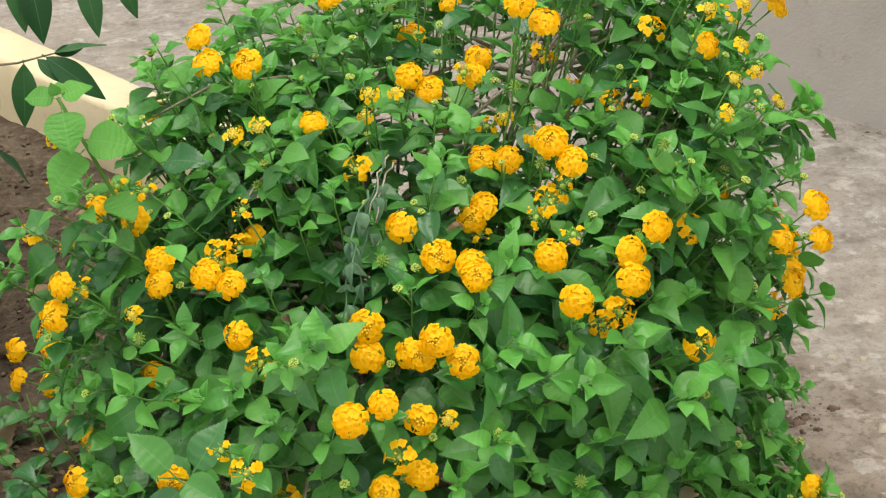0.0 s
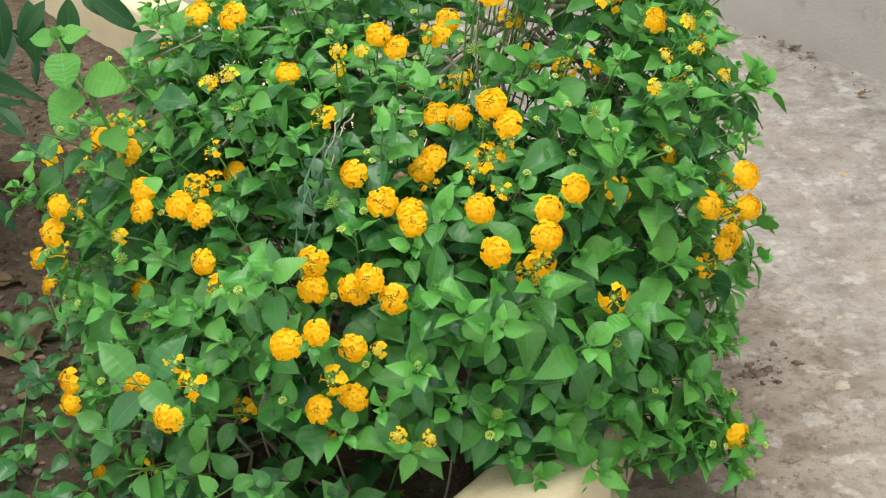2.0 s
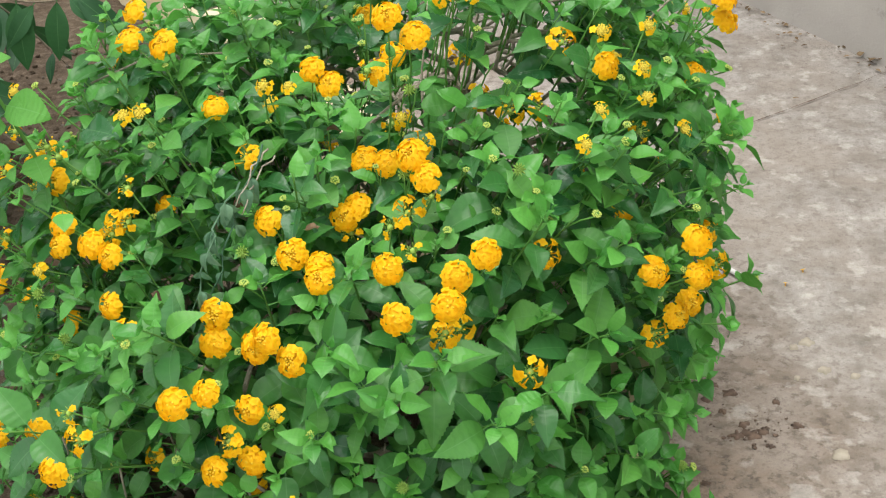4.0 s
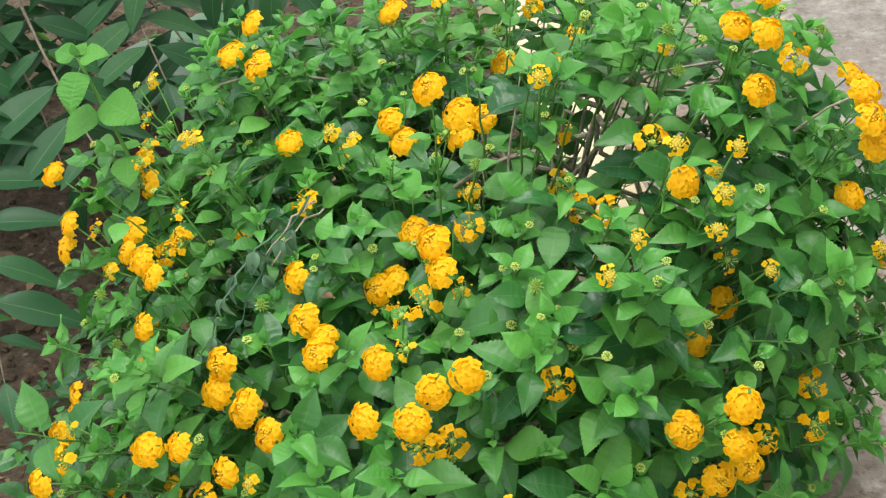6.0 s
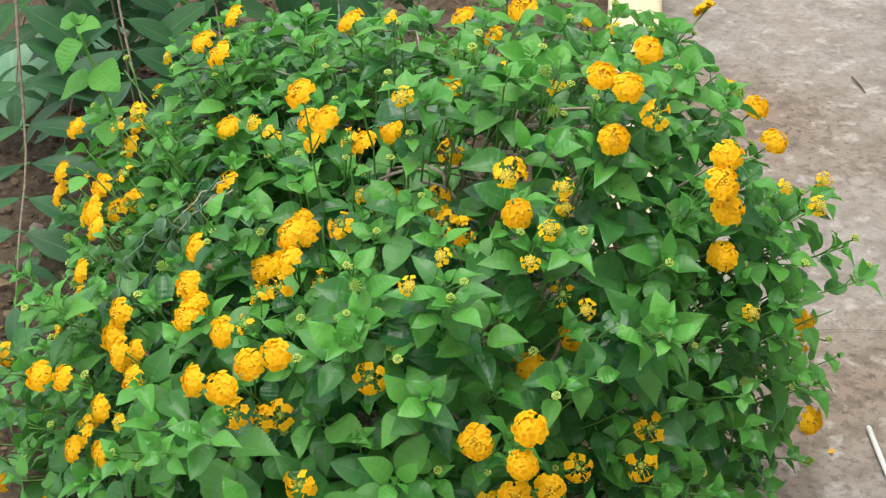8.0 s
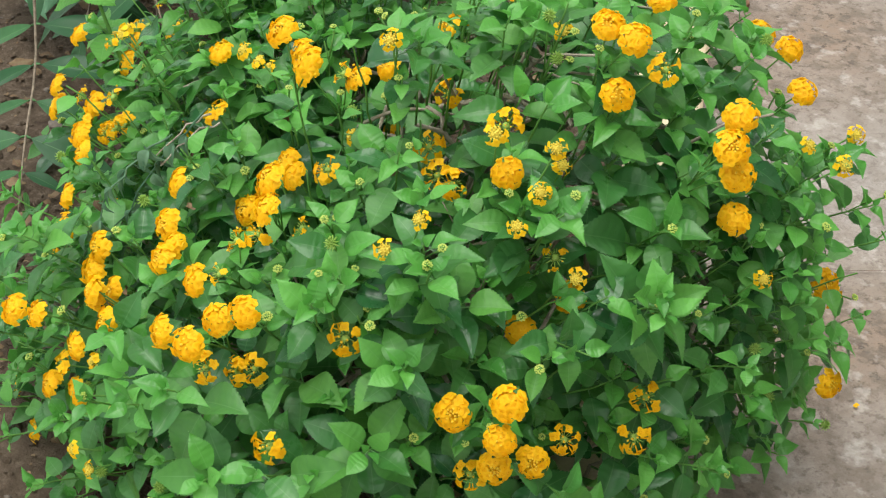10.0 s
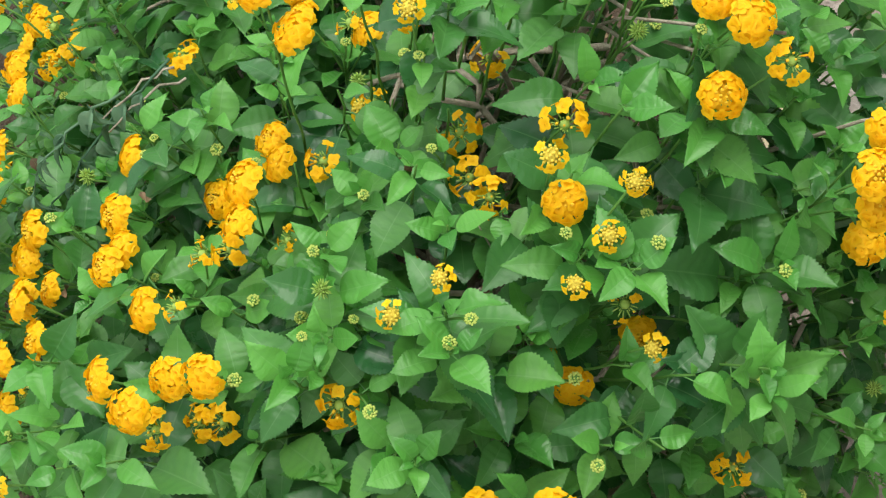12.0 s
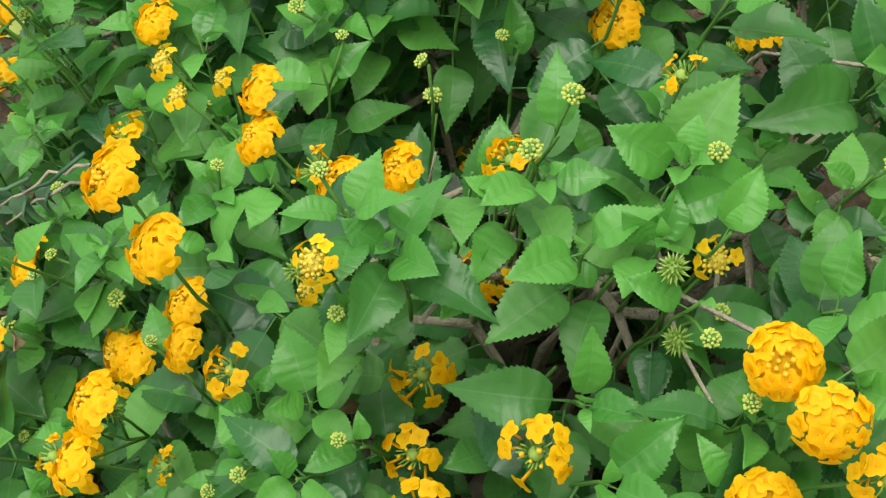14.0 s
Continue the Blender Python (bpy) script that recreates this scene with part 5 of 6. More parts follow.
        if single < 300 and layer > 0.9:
            part("leaf", meshes[k, age_shade], thing, as_matrix(m))
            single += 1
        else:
            rest[age_shade].add(leaf_kinds[k], m)
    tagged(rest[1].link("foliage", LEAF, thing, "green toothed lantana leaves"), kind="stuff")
    tagged(rest[2].link("old_foliage", OLD_SHADED_LEAF, thing, "older lantana leaves, dark green deepened for inner shade"), kind="stuff")
    tagged(rest[0].link("young_foliage", YOUNG, thing, "fresh light green leaves at the shoot tips"), kind="stuff")
    return len(leaves), len(shoots)


print("bush", bush())


# ---- neighbours of the bush ----
def sapling():
    """A drooping young tree with long paired leaves behind the bed's open side, plus unseen boughs that shade the kerb.
    """
    rng = random.Random(21)
    thing = new("sapling")
    tagged(thing, "drooping sapling with long dark green paired leaves", "sapling")
    shapes = []
    for _ in range(4):
        p = Pile()
        p.add(leaf_shape(rng, width=rng.uniform(0.3, 0.4), teeth=14, serr=0.0, fold=0.2, droop=rng.uniform(0.1, 0.35), petiole=0.05, widest=0.42, ripple=0.012), np.eye(4))
        shapes.append(build_mesh("leaf", p, SAP_LEAF))
    root = np.array((-1.25, 0.75, 0.0))
    top = np.array((-1.1, 0.72, 1.2))
    v, f, uv = tube(bent(root, top, 0.02, 8, 0.01, rng), [0.012, 0.0115, 0.011, 0.01, 0.0095, 0.009, 0.0085, 0.008, 0.007], 8)
    mesh_object("trunk", v, f, TWIG, uv, thing)
    runs = (
        ((-1.1, 0.72, 0.9), (-0.97, 0.45, 0.62), (-0.866, 0.325, 0.42), (-0.775, 0.245, 0.245), (-0.68, 0.15, 0.2), (-0.62, 0.09, 0.15)),
        ((-1.1, 0.72, 0.85), (-0.9, 0.69, 0.58), (-0.72, 0.64, 0.46), (-0.574, 0.628, 0.434), (-0.511, 0.638, 0.442)),
        ((-1.1, 0.72, 0.95), (-0.85, 0.55, 0.82), (-0.65, 0.42, 0.69), (-0.52, 0.375, 0.635), (-0.4, 0.375, 0.615)),
        ((-1.14, 0.73, 0.7), (-1.15, 0.6, 0.5), (-1.1, 0.52, 0.36), (-1.02, 0.5, 0.22)),
        ((-1.12, 0.73, 0.6), (-1.1, 0.85, 0.45), (-1.0, 0.9, 0.36), (-0.88, 0.85, 0.27)),
        ((-1.14, 0.73, 0.62), (-1.05, 0.62, 0.48), (-0.95, 0.55, 0.36), (-0.86, 0.5, 0.26), (-0.8, 0.46, 0.17)),
        ((-1.16, 0.74, 0.5), (-1.1, 0.7, 0.4), (-1.0, 0.68, 0.33), (-0.9, 0.64, 0.25), (-0.8, 0.6, 0.2)),
        ((-1.18, 0.74, 0.45), (-1.2, 0.62, 0.33), (-1.16, 0.52, 0.24), (-1.08, 0.44, 0.18)),
        # three unseen upper boughs, added only to shade the far kerb
        ((-1.1, 0.72, 1.1), (-0.9, 0.8, 1.15), (-0.7, 0.85, 1.12), (-0.5, 0.9, 1.05), (-0.38, 0.92, 0.98)),
        ((-1.1, 0.72, 1.15), (-0.95, 0.95, 1.2), (-0.8, 1.1, 1.15), (-0.62, 1.2, 1.08)),
        ((-1.1, 0.72, 1.05), (-0.95, 0.62, 1.1), (-0.78, 0.6, 1.12), (-0.62, 0.62, 1.08), (-0.5, 0.64, 1.02)),
        ((-1.12, 0.73, 0.75), (-0.98, 0.82, 0.6), (-0.84, 0.9, 0.42), (-0.72, 0.92, 0.3), (-0.64, 0.9, 0.22)),
        ((-1.12, 0.73, 0.55), (-0.98, 0.6, 0.5), (-0.84, 0.48, 0.42), (-0.72, 0.4, 0.34), (-0.64, 0.36, 0.28)),
        ((-1.16, 0.74, 0.4), (-1.02, 0.82, 0.36), (-0.88, 0.8, 0.3), (-0.76, 0.74, 0.24), (-0.66, 0.68, 0.2)),
        ((-1.16, 0.74, 0.6), (-1.0, 0.72, 0.56), (-0.86, 0.66, 0.48), (-0.74, 0.58, 0.4), (-0.64, 0.5, 0.34)),
        ((-1.2, 0.75, 0.35), (-1.14, 0.92, 0.32), (-1.02, 1.04, 0.28), (-0.86, 1.08, 0.22)),
        ((-1.2, 0.75, 0.3), (-1.06, 0.6, 0.3), (-0.96, 0.48, 0.24), (-0.88, 0.38, 0.18)),
    )
    hanging = {
        1: (((-0.522, 0.637, 0.443), (-0.449, 0.622, 0.382)), ((-0.545, 0.632, 0.44), (-0.556, 0.62, 0.35)), ((-0.6, 0.63, 0.44), (-0.6, 0.61, 0.34)), ((-0.64, 0.635, 0.45), (-0.645, 0.62, 0.35)), ((-0.53, 0.636, 0.44), (-0.5, 0.62, 0.41)), ((-0.575, 0.63, 0.436), (-0.62, 0.6, 0.38)), ((-0.51, 0.638, 0.442), (-0.47, 0.66, 0.44))),
        2: (((-0.51, 0.372, 0.635), (-0.504, 0.359, 0.558)), ((-0.495, 0.375, 0.632), (-0.486, 0.357, 0.544)), ((-0.44, 0.375, 0.622), (-0.429, 0.362, 0.545)), ((-0.56, 0.385, 0.65), (-0.57, 0.36, 0.56)), ((-0.6, 0.4, 0.665), (-0.615, 0.38, 0.58)), ((-0.405, 0.375, 0.616), (-0.385, 0.37, 0.56))),
    }
    for number, run in enumerate(runs):
        hang = {0: 0.1, 1: 0.45, 2: 0.85, 3: 0.15, 5: 0.15, 6: 0.15}.get(number, 0.2)
        pts = np.array(run)
        fine = []
        for a, b in zip(pts, pts[1:]):
            fine += [a + (b - a) * s for s in (0, 0.34, 0.67)]
        fine.append(pts[-1])
        fine = np.array(fine)
        fine[1:-1] = (fine[:-2] + fine[1:-1] * 2 + fine[2:]) / 4
        v, f, uv = tube(fine, np.linspace(0.0034, 0.0011, len(fine)), 6)
        branch = mesh_object("branch", v, f, TWIG, uv, thing)
        walked, last = 0.0, 0.0
        lengths = np.r_[0, np.cumsum(np.linalg.norm(np.diff(fine, axis=0), axis=1))]
        turn = 0
        at = 0.1
        bare = {1: 0.2, 2: 0.34}.get(number, 0.0)
        while at < lengths[-1] - bare:
            i = min(len(fine) - 2, int(np.searchsorted(lengths, at) - 1))
            p = fine[i] + (fine[i + 1] - fine[i]) * ((at - lengths[i]) / max(1e-6, lengths[i + 1] - lengths[i]))
            d = unit(fine[i + 1] - fine[i])
            side = unit(np.cross(d, UP))
            tail = lengths[-1] - at
            for sign in (1, -1):
                L = (0.125 if tail > 0.06 else 0.06) * rng.uniform(0.8, 1.15)
                w = unit(0.2 * d + side * sign * rng.uniform(0.8, 1.0) * (1.05 - hang) - UP * (rng.uniform(-0.2, 0.2) + hang))
                part("leaf", rng.choice(shapes), branch, as_matrix(frame_of(p, w, UP + np.array([rng.uniform(-0.3, 0.3), rng.uniform(-0.5, 0.1) - hang, 0]), L)))
            at += rng.uniform(0.048, 0.062)
        for base, end in hanging.get(number, ()):
            a, b = np.array(base), np.array(end)
            part("leaf", rng.choice(shapes), branch, as_matrix(frame_of(a, b - a, (0.2, -1, 0.5), np.linalg.norm(b - a))))
        tip_d = unit(fine[-1] - fine[-2])
        part("leaf", rng.choice(shapes), branch, as_matrix(frame_of(fine[-1], tip_d, UP + 0.1 * tip_d, 0.07)))


sapling()


def lime_shoot():
    """A pale green seedling with heart-shaped leaves that stands up through the edge of the bush."""
    rng = random.Random(3)
    thing = new("seedling")
    tagged(thing, "pale lime green seedling with soft heart-shaped leaves", "seedling")
    top = np.array((-0.46, 0.135, 0.565))
    pts = bent((-0.36, 0.16, 0.0), top, 0.0, 9, 0.0, rng)
    for i, q in enumerate(pts):
        q[0] += 0.035 * math.sin(i / 9 * math.pi)
    v, f, uv = tube(pts, np.linspace(0.0034, 0.0018, 10), 7)
    mesh_object("stem", v, f, STALK, uv, thing)
    kinds = []
    for _ in range(3):
        p = Pile()
        p.add(leaf_shape(rng, width=0.8, teeth=31, serr=0.6, fold=0.12, droop=0.24, petiole=0.13, base=0.5, widest=0.4, ripple=0.03, tip=1.0), np.eye(4))
        kinds.append(build_mesh("leaf", p, LIME_LEAF))
    for (x, y, z), (dx, dy, dz), (nx, ny, nz), L in (
        ((-0.458, 0.134, 0.556), (0.1, -0.75, -0.5), (0.0, -0.5, 0.85), 0.058),
        ((-0.46, 0.135, 0.564), (-0.75, 0.0, 0.2), (0.2, -0.5, 0.8), 0.036),
        ((-0.46, 0.135, 0.564), (0.72, 0.1, 0.3), (-0.2, -0.5, 0.8), 0.04),
        ((-0.46, 0.135, 0.566), (0.1, 0.5, 0.6), (0.0, -0.7, 0.6), 0.02),
        ((-0.46, 0.135, 0.566), (-0.2, -0.2, 0.8), (0.0, -0.8, 0.4), 0.018),
        ((-0.445, 0.138, 0.52), (0.85, -0.2, -0.05), (-0.15, -0.5, 0.8), 0.062),
        ((-0.443, 0.138, 0.51), (-0.6, -0.6, -0.35), (-0.1, -0.5, 0.8), 0.064),
        ((-0.425, 0.143, 0.46), (0.4, -0.75, -0.2), (-0.1, -0.4, 0.9), 0.05),
        ((-0.425, 0.143, 0.46), (-0.6, 0.5, 0.0), (0.0, 0.2, 0.9), 0.05),
        ((-0.4, 0.15, 0.38), (-0.6, -0.4, 0.0), (-0.1, -0.4, 0.9), 0.048),
        ((-0.4, 0.15, 0.38), (0.5, 0.4, 0.1), (0.0, 0.2, 0.9), 0.048),
    ):
        part("leaf", rng.choice(kinds), thing, as_matrix(frame_of((x, y, z), (dx, dy, dz), (nx, ny, nz), L * 0.84)))


lime_shoot()


def wilted_vine():
    """A limp grey-green vine that hangs from dry twigs down the front of the bush."""
    rng = random.Random(77)
    thing = new("vine")
    tagged(thing, "limp grey-green vine with folded narrow leaves hanging from dry twigs", "vine")
    shapes = []
    for width in (0.42, 0.55, 0.48):
        p = Pile()
        p.add(leaf_shape(rng, width=width, teeth=8, serr=0.0, fold=0.75, droop=0.6, petiole=0.1), np.eye(4))
        shapes.append(build_mesh("leaf", p, VINE_LEAF))
    for a, b, sag in (((-0.165, 0.07, 0.505), (-0.215, -0.03, 0.375), 0.012), ((-0.185, 0.04, 0.48), (-0.225, -0.045, 0.39), 0.016)):
        pts = bent(a, b, sag, 9, 0.005, rng)
        v, f, uv = tube(pts, np.linspace(0.0013, 0.0008, 10), 5)
        stem = mesh_object("stem", v, f, VINE_LEAF, uv, thing)
        for q in pts[2:]:
            for _ in range(rng.choice((2, 2, 3))):
                w = rng.random() * 6.28
                part("leaf", rng.choice(shapes), stem, as_matrix(frame_of(q, (0.6 * math.cos(w), 0.6 * math.sin(w) - 0.2, -0.8), (rng.uniform(-0.6, 0.6), -0.7, 0.4), rng.uniform(0.013, 0.024))))
    for a, b in (((-0.16, 0.07, 0.5), (-0.187, 0.02, 0.465)), ((-0.155, 0.075, 0.49), (-0.182, 0.02, 0.455)), ((-0.15, 0.06, 0.41), (-0.175, 0.0, 0.4))):
        v, f, uv = tube(bent(a, b, 0.006, 7, 0.003, rng), np.linspace(0.0011, 0.0007, 8), 6)
        mesh_object("dry_twig", v, f, BARK, uv, thing, "pale dry twig")


wilted_vine()


def broad_plant():
    """A low plant with a few very broad waxy blue-green leaves."""
    rng = random.Random(8)
    thing = new("broad_leaved_plant")
    tagged(thing, "low plant with very broad waxy blue-green leaves", "plant")
    for (x, y, z), (dx, dy, dz), L in (((-0.98, 1.0, 0.12), (0.35, -0.8, 0.25), 0.3), ((-1.3, 0.85, 0.15), (0.3, -0.8, 0.1), 0.3), ((-1.05, 1.05, 0.1), (0.9, -0.2, 0.2), 0.3), ((-1.35, 0.62, 0.12), (0.7, -0.5, 0.1), 0.28), ((-1.35, 0.9, 0.2), (-0.5, -0.5, 0.3), 0.3), ((-0.93, 0.93, 0.15), (0.75, -0.55, 0.3), 0.25)):
        s = leaf_shape(rng, width=0.66, teeth=24, serr=0.0, fold=0.08, droop=0.2, petiole=0.03, heart=1.0, widest=0.33, ripple=0.03)
        p = Pile()
        p.add(s, np.eye(4))
        part("leaf", build_mesh("leaf", p, BROAD_LEAF), thing, as_matrix(frame_of((x, y, z), (dx, dy, dz), (0.1, -0.25, 0.9), L)))
        v, f, uv = tube(bent((-1.15, 0.98, 0.0), (x, y, z), 0.03, 6), [0.007, 0.0065, 0.006, 0.006, 0.0055, 0.005, 0.005], 7)
        mesh_object("leaf_stalk", v, f, STALK, uv, thing)


broad_plant()


def weeds():
    """Small seedlings in the bed at the foot of the bush."""
    rng = random.Random(14)
    kinds = []
    for _ in range(3):
        p = Pile()
        p.add(leaf_shape(rng, width=rng.uniform(0.52, 0.66), teeth=25, fold=rng.uniform(0.15, 0.5), droop=rng.uniform(0.1, 0.4)), np.eye(4))
        # the darker leaf colour stands in for shade on this side of the bed
        kinds.append(build_mesh("leaf", p, OLD_SHADED_LEAF))
    low_tips = [(q[0], q[1], max(0.07, q[2] * 0.85)) for q in TIPS_BED if not (q[2] > 0.24 and q[0] > -0.58) and q[2] < 0.3]
    for x, y, h in low_tips[::2] + [(-0.631, 0.403, 0.1), (-0.598, 0.178, 0.09), (-0.588, 0.086, 0.09), (-0.594, 0.276, 0.1), (-0.48, 0.076, 0.13), (-0.554, 0.352, 0.11), (-0.225, 0.03, 0.08), (-0.165, 0.09, 0.09), (-0.66, 0.16, 0.08), (-0.52, 0.02, 0.1), (-0.42, -0.06, 0.1), (-0.7, 0.34, 0.09), (-0.62, 0.2, 0.07), (-0.58, 0.12, 0.09), (-0.66, 0.3, 0.07), (-0.7, 0.08, 0.05), (-0.5, 0.3, 0.1), (-0.45, 0.02, 0.09), (-0.3, 0.0, 0.1), (-0.22, 0.06, 0.12), (-0.15, 0.02, 0.1), (-0.4, 0.12, 0.14), (-0.86, 0.3, 0.08), (-0.95, 0.2, 0.06), (-0.1, 0.08, 0.13), (-0.02, 0.05, 0.12)]:
        thing = new("weed")
        tagged(thing, "small leafy weed growing in the soil of the bed", "weed", "weeds in the bed")
        z = soil_height(x, y)
        lean = np.array([rng.uniform(-0.6, 0.6) * h, rng.uniform(-0.6, 0.6) * h, h * rng.uniform(0.7, 1.0)])
        n = 4 if h < 0.13 else 6
        pts = bent((x, y, z - 0.004), np.array((x, y, z)) + lean, 0.0, n)
        v, f, uv = tube(pts, np.linspace(0.0016, 0.0009, n + 1), 5)
        mesh_object("stem", v, f, STALK, uv, thing)
        turn = rng.random() * 6
        for k, p in enumerate(pts[1:]):
            for sign in (0, math.pi):
                if rng.random() < 0.2 or k == 0 and n > 4:
                    continue
                a = turn + k * 1.57 + sign + rng.uniform(-0.5, 0.5)
                d = np.array([math.cos(a), math.sin(a), rng.uniform(-0.3, 0.6)])
                part("leaf", rng.choice(kinds), thing, as_matrix(frame_of(p, d, UP + np.array([rng.uniform(-0.5, 0.5), rng.uniform(-0.6, 0.3), 0]), rng.uniform(0.022, 0.05) * (1 - 0.35 * (k == n - 1)))))


weeds()


# ---- litter and small things ----
def litter():
    rng = random.Random(31)
    kinds = []
    for _ in range(4):
        p = Pile()
        p.add(leaf_shape(rng, width=rng.uniform(0.45, 0.62), fold=rng.uniform(-0.2, 0.3), droop=rng.uniform(-0.3, 0.4), ripple=0.05, petiole=0.1), np.eye(4))
        kinds.append(build_mesh("dead_leaf", p, DEAD_LEAF))
    spots = [(-0.668, 0.35, 0.125, 60), (-0.72, 0.56, 0.07, 30), (-0.8, 0.75, 0.08, 100), (-0.62, 0.85, 0.07, 300), (-0.85, 0.5, 0.06, 10), (-0.95, 0.65, 0.08, 80), (-0.6, 0.62, 0.06, 150), (-1.1, 0.5, 0.07, 45), (-0.7, 0.95, 0.08, 210), (-0.8, 0.3, 0.05, 95)]
    for _ in range(95):
        spots.append((rng.uniform(-1.2, -0.45), rng.uniform(0.0, 1.1), rng.uniform(0.018, 0.05), rng.uniform(0, 360)))
    for x, y, L, turn in spots:
        if not inside_bed(x, y, 0.14):
            continue
        a = radians(turn)
        m = frame_of((x, y, soil_height(x, y) + 0.006 + 0.12 * L), (math.cos(a), math.sin(a), rng.uniform(-0.1, 0.12)), (rng.uniform(-0.3, 0.3), rng.uniform(-0.3, 0.3), 1), L)
        ob = new("dead_leaf", rng.choice(kinds))
        ob.matrix_basis = as_matrix(m)
        tagged(ob, "curled dry brown leaf lying on the soil", "leaf", "dead leaves on the bed")
    for x, y, L, turn in ((0.845, 1.14, 0.04, 20), (0.735, 1.122, 0.03, 340), (0.674, 1.362, 0.03, 320), (0.70, 1.325, 0.024, 300), (0.52, 1.2, 0.012, 330), (0.655, 1.375, 0.022, 20)):
        a = radians(turn)
        ob = new("dead_leaf", kinds[1])
        ob.matrix_basis = as_matrix(frame_of((x, y, 0.008), (math.cos(a), math.sin(a), 0.1), (0.2, -0.2, 1), L))
        tagged(ob, "dry tan leaf lying on the concrete", "leaf", "dead leaves on the paving")
    chips, chip = Pile(), leaf_shape(rng, width=0.6, teeth=5, serr=0.0, fold=0.25, droop=0.3, petiole=0.05)
    for _ in range(1900):
        x, y = rng.uniform(-1.3, -0.1), rng.uniform(-0.2, 1.2)
        if inside_bed(x, y, 0.13):
            w = rng.random() * 6.28
            chips.add(chip, frame_of((x, y, soil_height(x, y) + 0.003), (math.cos(w), math.sin(w), rng.uniform(-0.2, 0.3)), (rng.uniform(-0.5, 0.5), rng.uniform(-0.5, 0.5), 1), rng.uniform(0.004, 0.018)))
    tagged(chips.link("leaf_litter", DEAD_LEAF), "small tan and brown leaf bits scattered on the soil", "litter", kind="stuff")
    yellow = Pile()
    yellow.add(leaf_shape(rng, width=0.92, serr=0.0, fold=0.05, droop=0.05, petiole=0.04, base=0.5, tip=0.6, widest=0.5), np.eye(4))
    me = build_mesh("fallen_leaf", yellow, GREEN_BUD)
    ob = new("fallen_leaf", me)
    ob.matrix_basis = as_matrix(frame_of((-0.765, 0.103, 0.024), (0.4, 0.6, 0), (0, -0.3, 1), 0.03))
    tagged(ob, "small pale yellow leaf lying on the soil", "leaf")
    # dropped florets
    shapes = [floret_shape(rng) for _ in range(4)]
    for mat, n, box, label in ((PETAL, 34, (-0.8, -0.1, -0.1, 0.6), "dropped amber florets on the soil"),):
        p = Pile()
        for _ in range(n):
            x, y = rng.uniform(box[0], box[1]), rng.uniform(box[2], box[3])
            soil = inside_bed(x, y, 0.12)
            if soil != (box[0] < 0):
                continue
            z = (soil_height(x, y) if soil else 0.0) + 0.003
            p.add(rng.choice(shapes), flat_frame((x, y, z), (rng.uniform(-0.6, 0.6), rng.uniform(-0.6, 0.6), 1), 0.004, rng.random() * 6))
        tagged(p.link("fallen_florets", mat), label, "petals", kind="stuff")
    p = Pile()
    p.add(shapes[0], np.eye(4))
    me = build_mesh("fallen_floret", p, PETAL)
    for x, y in ((0.464, 0.639), (0.436, 0.603), (0.625, 0.812), (0.272, 0.65)):
        ob = new("fallen_floret", me)
        ob.matrix_basis = as_matrix(flat_frame((x, y, 0.005), (rng.uniform(-0.5, 0.5), rng.uniform(-0.5, 0.5), 1), 0.0042, rng.random() * 6))
        tagged(ob, "single amber floret dropped on the concrete", "petal", "florets on the paving")


litter()


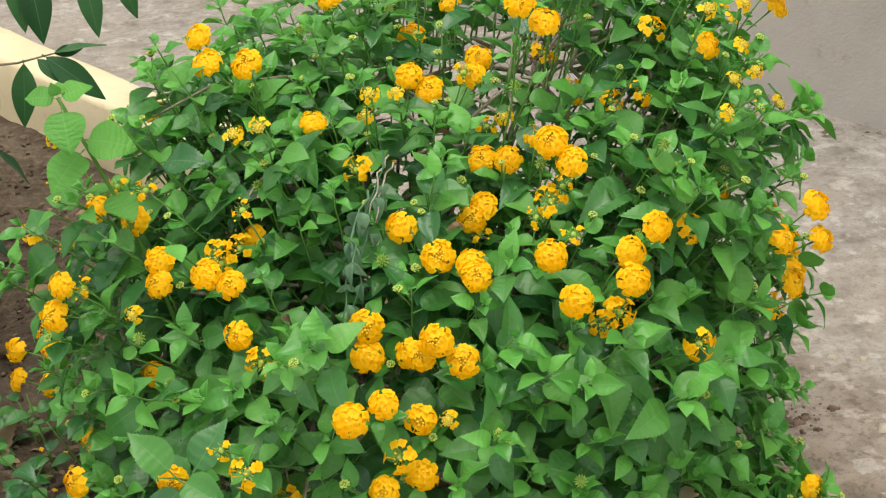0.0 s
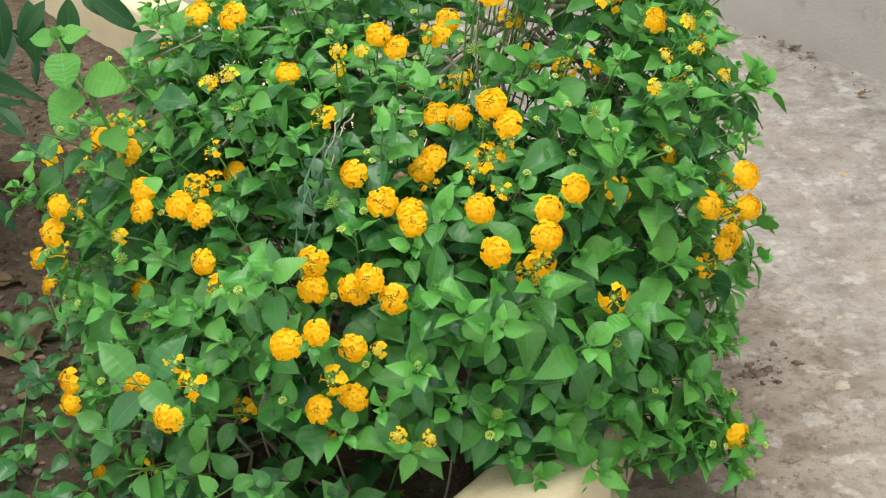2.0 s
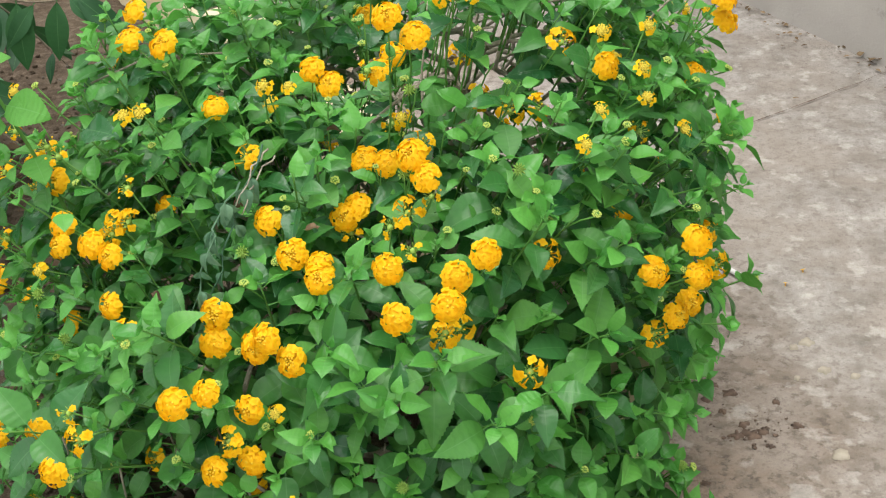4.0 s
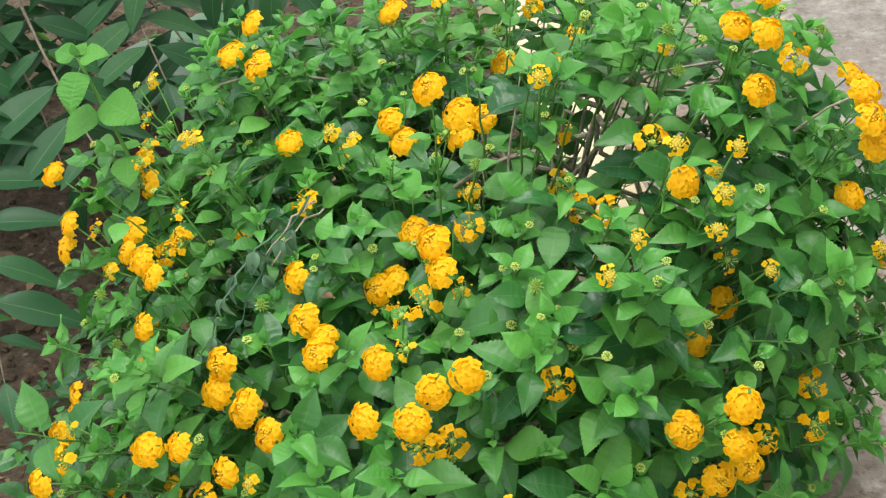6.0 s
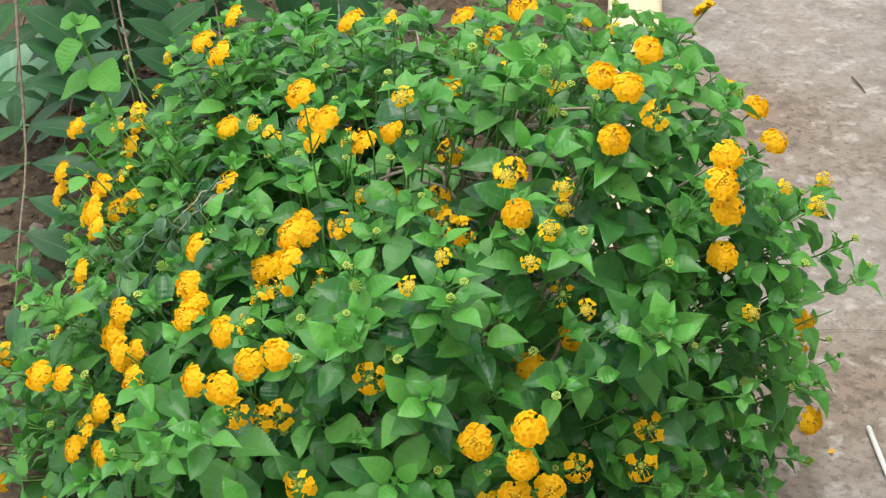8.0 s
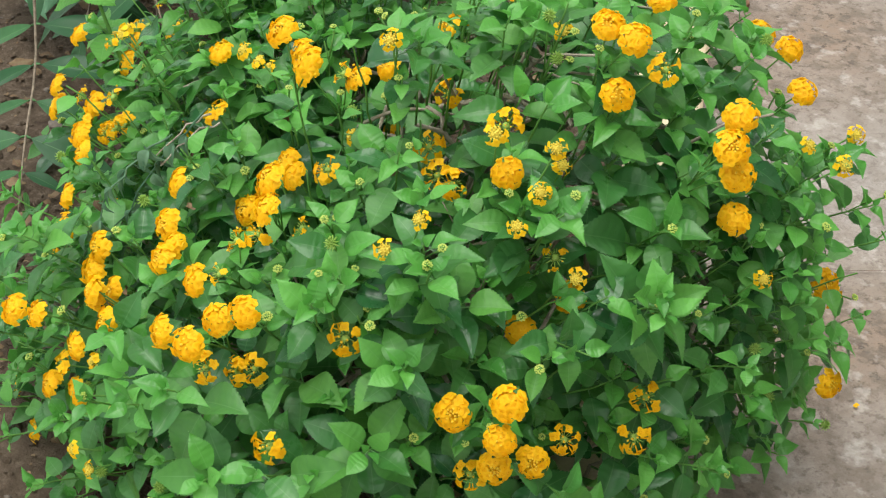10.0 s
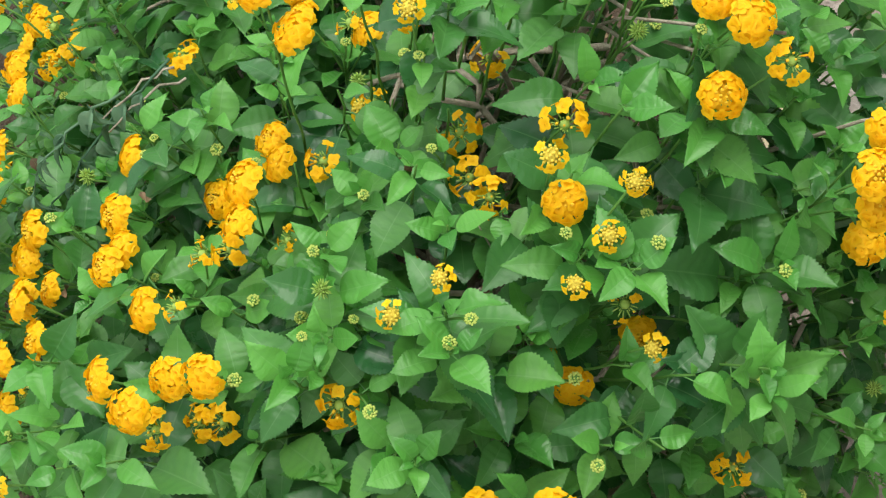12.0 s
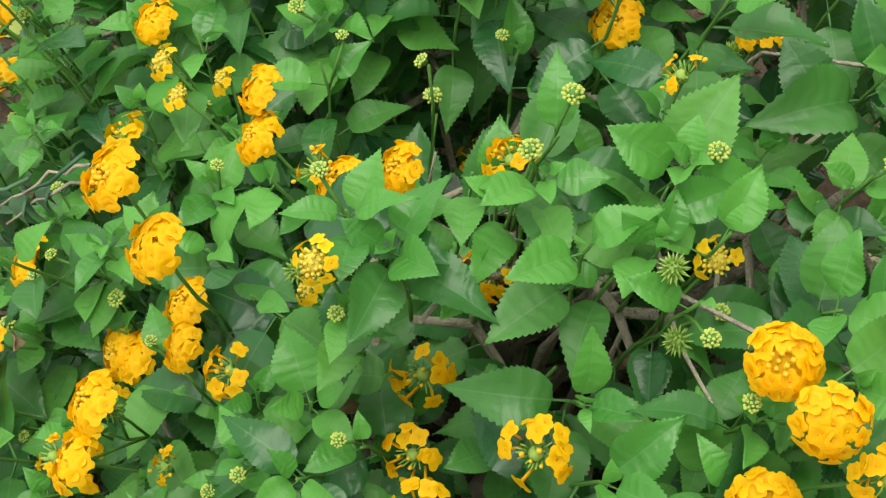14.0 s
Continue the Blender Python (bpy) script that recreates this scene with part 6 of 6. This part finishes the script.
def paving_marks():
    rng = random.Random(17)
    shapes = [stone_shape(rng, 0.45) for _ in range(6)]
    # flat stains and crumbs of dried dirt round one spot, and flat pale splashes of mortar
    crust = Pile()
    for _ in range(60):
        a, r = rng.random() * 6.28, 0.06 * math.sqrt(rng.random())
        s = 0.0007 + 0.003 * rng.random() ** 2.5
        m = as_np(pose(0.345 + r * math.cos(a), 0.28 + 0.8 * r * math.sin(a), 0.001, 0, 0, rng.uniform(0, 360)), s)
        m[2, :3] *= 0.3
        crust.add(rng.choice(shapes), m)
    tagged(crust.link("dirt_crust", CRUST), "dark crumbly patch of dried dirt on the concrete", "dirt", kind="stuff")

    def flat_patch(name, x, y, s, mat, wild, label, category, group):
        v = [(x, y, 0.0034)]
        n = 22
        for k in range(n):
            a = 2 * math.pi * k / n
            r = 0.62 * s * (1 + wild * noise.noise(Vector((x * 50 + 1.6 * math.cos(a), y * 50 + 1.6 * math.sin(a), 0))) + 0.3 * wild * noise.noise(Vector((x * 90 + 5 * math.cos(a), y * 90 + 5 * math.sin(a), 4))))
            v.append((x + r * math.cos(a), y + r * math.sin(a) * 0.8, 0.003))
        for k in range(n):
            q = v[1 + k]
            v.append((x + (q[0] - x) * 1.12, y + (q[1] - y) * 1.12, -0.003))
        f = [(0, 1 + k, 1 + (k + 1) % n) for k in range(n)] + [(1 + k, 1 + n + k, 1 + n + (k + 1) % n, 1 + (k + 1) % n) for k in range(n)]
        tagged(mesh_object(name, v, f, mat), label, category, group)

    for x, y, s in ((0.334, 0.348, 0.011), (0.352, 0.262, 0.015), (0.335, 0.262, 0.011), (0.368, 0.268, 0.01), (0.345, 0.283, 0.009), (0.305, 0.335, 0.01), (0.312, 0.365, 0.011), (0.322, 0.31, 0.007), (0.278, 0.048, 0.013), (0.262, 0.2, 0.009), (0.29, 0.17, 0.007), (0.285, 0.13, 0.008), (0.275, 0.09, 0.008), (0.372, 0.24, 0.006), (0.39, 0.33, 0.006), (0.41, 0.28, 0.008), (0.3, 0.4, 0.008)):
        flat_patch("dirt_stain", x, y, s, CRUST, 1.3, "flat dark brown stain of dried dirt on the concrete", "stain", "dirt stains")
    for x, y, s in ((0.446, 0.462, 0.013), (0.455, 0.226, 0.016), (0.46, 0.398, 0.011), (0.497, 0.385, 0.008), (0.427, 0.45, 0.008), (0.423, 0.381, 0.006)):
        flat_patch("mortar_splash", x, y, s, CHIP, 0.7, "flat pale splash of mortar on the concrete", "mortar", "mortar splashes")
    # dry bits swept against the foot of the wall
    bits = Pile()
    chip = leaf_shape(rng, width=0.5, teeth=5, serr=0.0, fold=0.2, droop=0.2, petiole=0.05)
    for _ in range(150):
        s, off = rng.uniform(-0.5, 1.0), abs(rng.gauss(0, 0.03))
        x, y = 0.715 + 0.565 * s * -1 - 0.82 * (off + 0.006), 1.318 + 0.825 * s - 0.56 * (off + 0.006)
        w = rng.random() * 6.28
        bits.add(chip, frame_of((x, y, 0.005), (math.cos(w), math.sin(w), rng.uniform(-0.1, 0.2)), (rng.uniform(-0.4, 0.4), rng.uniform(-0.4, 0.4), 1), rng.uniform(0.004, 0.015)))
    tagged(bits.link("leaf_litter", DEAD_LEAF), "dry brown leaf bits along the foot of the wall", "litter", kind="stuff")
    v, f, uv = tube([(0.287, 0.722, 0.006), (0.335, 0.666, 0.006), (0.385, 0.61, 0.006)], [0.0036, 0.0036, 0.0036], 8)
    tagged(mesh_object("stick", v, f, STICK, uv), "thin pale plastic stick lying on the concrete", "stick")
    v, f, uv = tube(bent((-0.215, 1.66, 0.004), (-0.165, 1.615, 0.004), 0.002, 4), [0.0015, 0.002, 0.002, 0.0018, 0.001], 5)
    tagged(mesh_object("twig", v, f, CRUST, uv), "short dark twig lying on the concrete", "twig")
    brick = stone_shape(rng, 0.12)
    tagged(mesh_object("stone", brick[0] * np.array([0.026, 0.022, 0.02]) + np.array([-0.425, 1.4, 0.008]), brick[1], TERRACOTTA), "rounded reddish stone beside the kerb", "stone")
    for x, y, s in ((-0.655, 0.0, 0.028), (-0.72, 0.1, 0.013), (-0.95, 0.35, 0.016), (-0.6, -0.03, 0.015)):
        sh = stone_shape(rng, 0.2)
        tagged(mesh_object("stone", sh[0] * s + np.array([x, y, soil_height(x, y) + s * 0.15]), sh[1], STONE, smooth=False), "rough grey stone half sunk in the soil", "stone", "stones in the bed")


paving_marks()
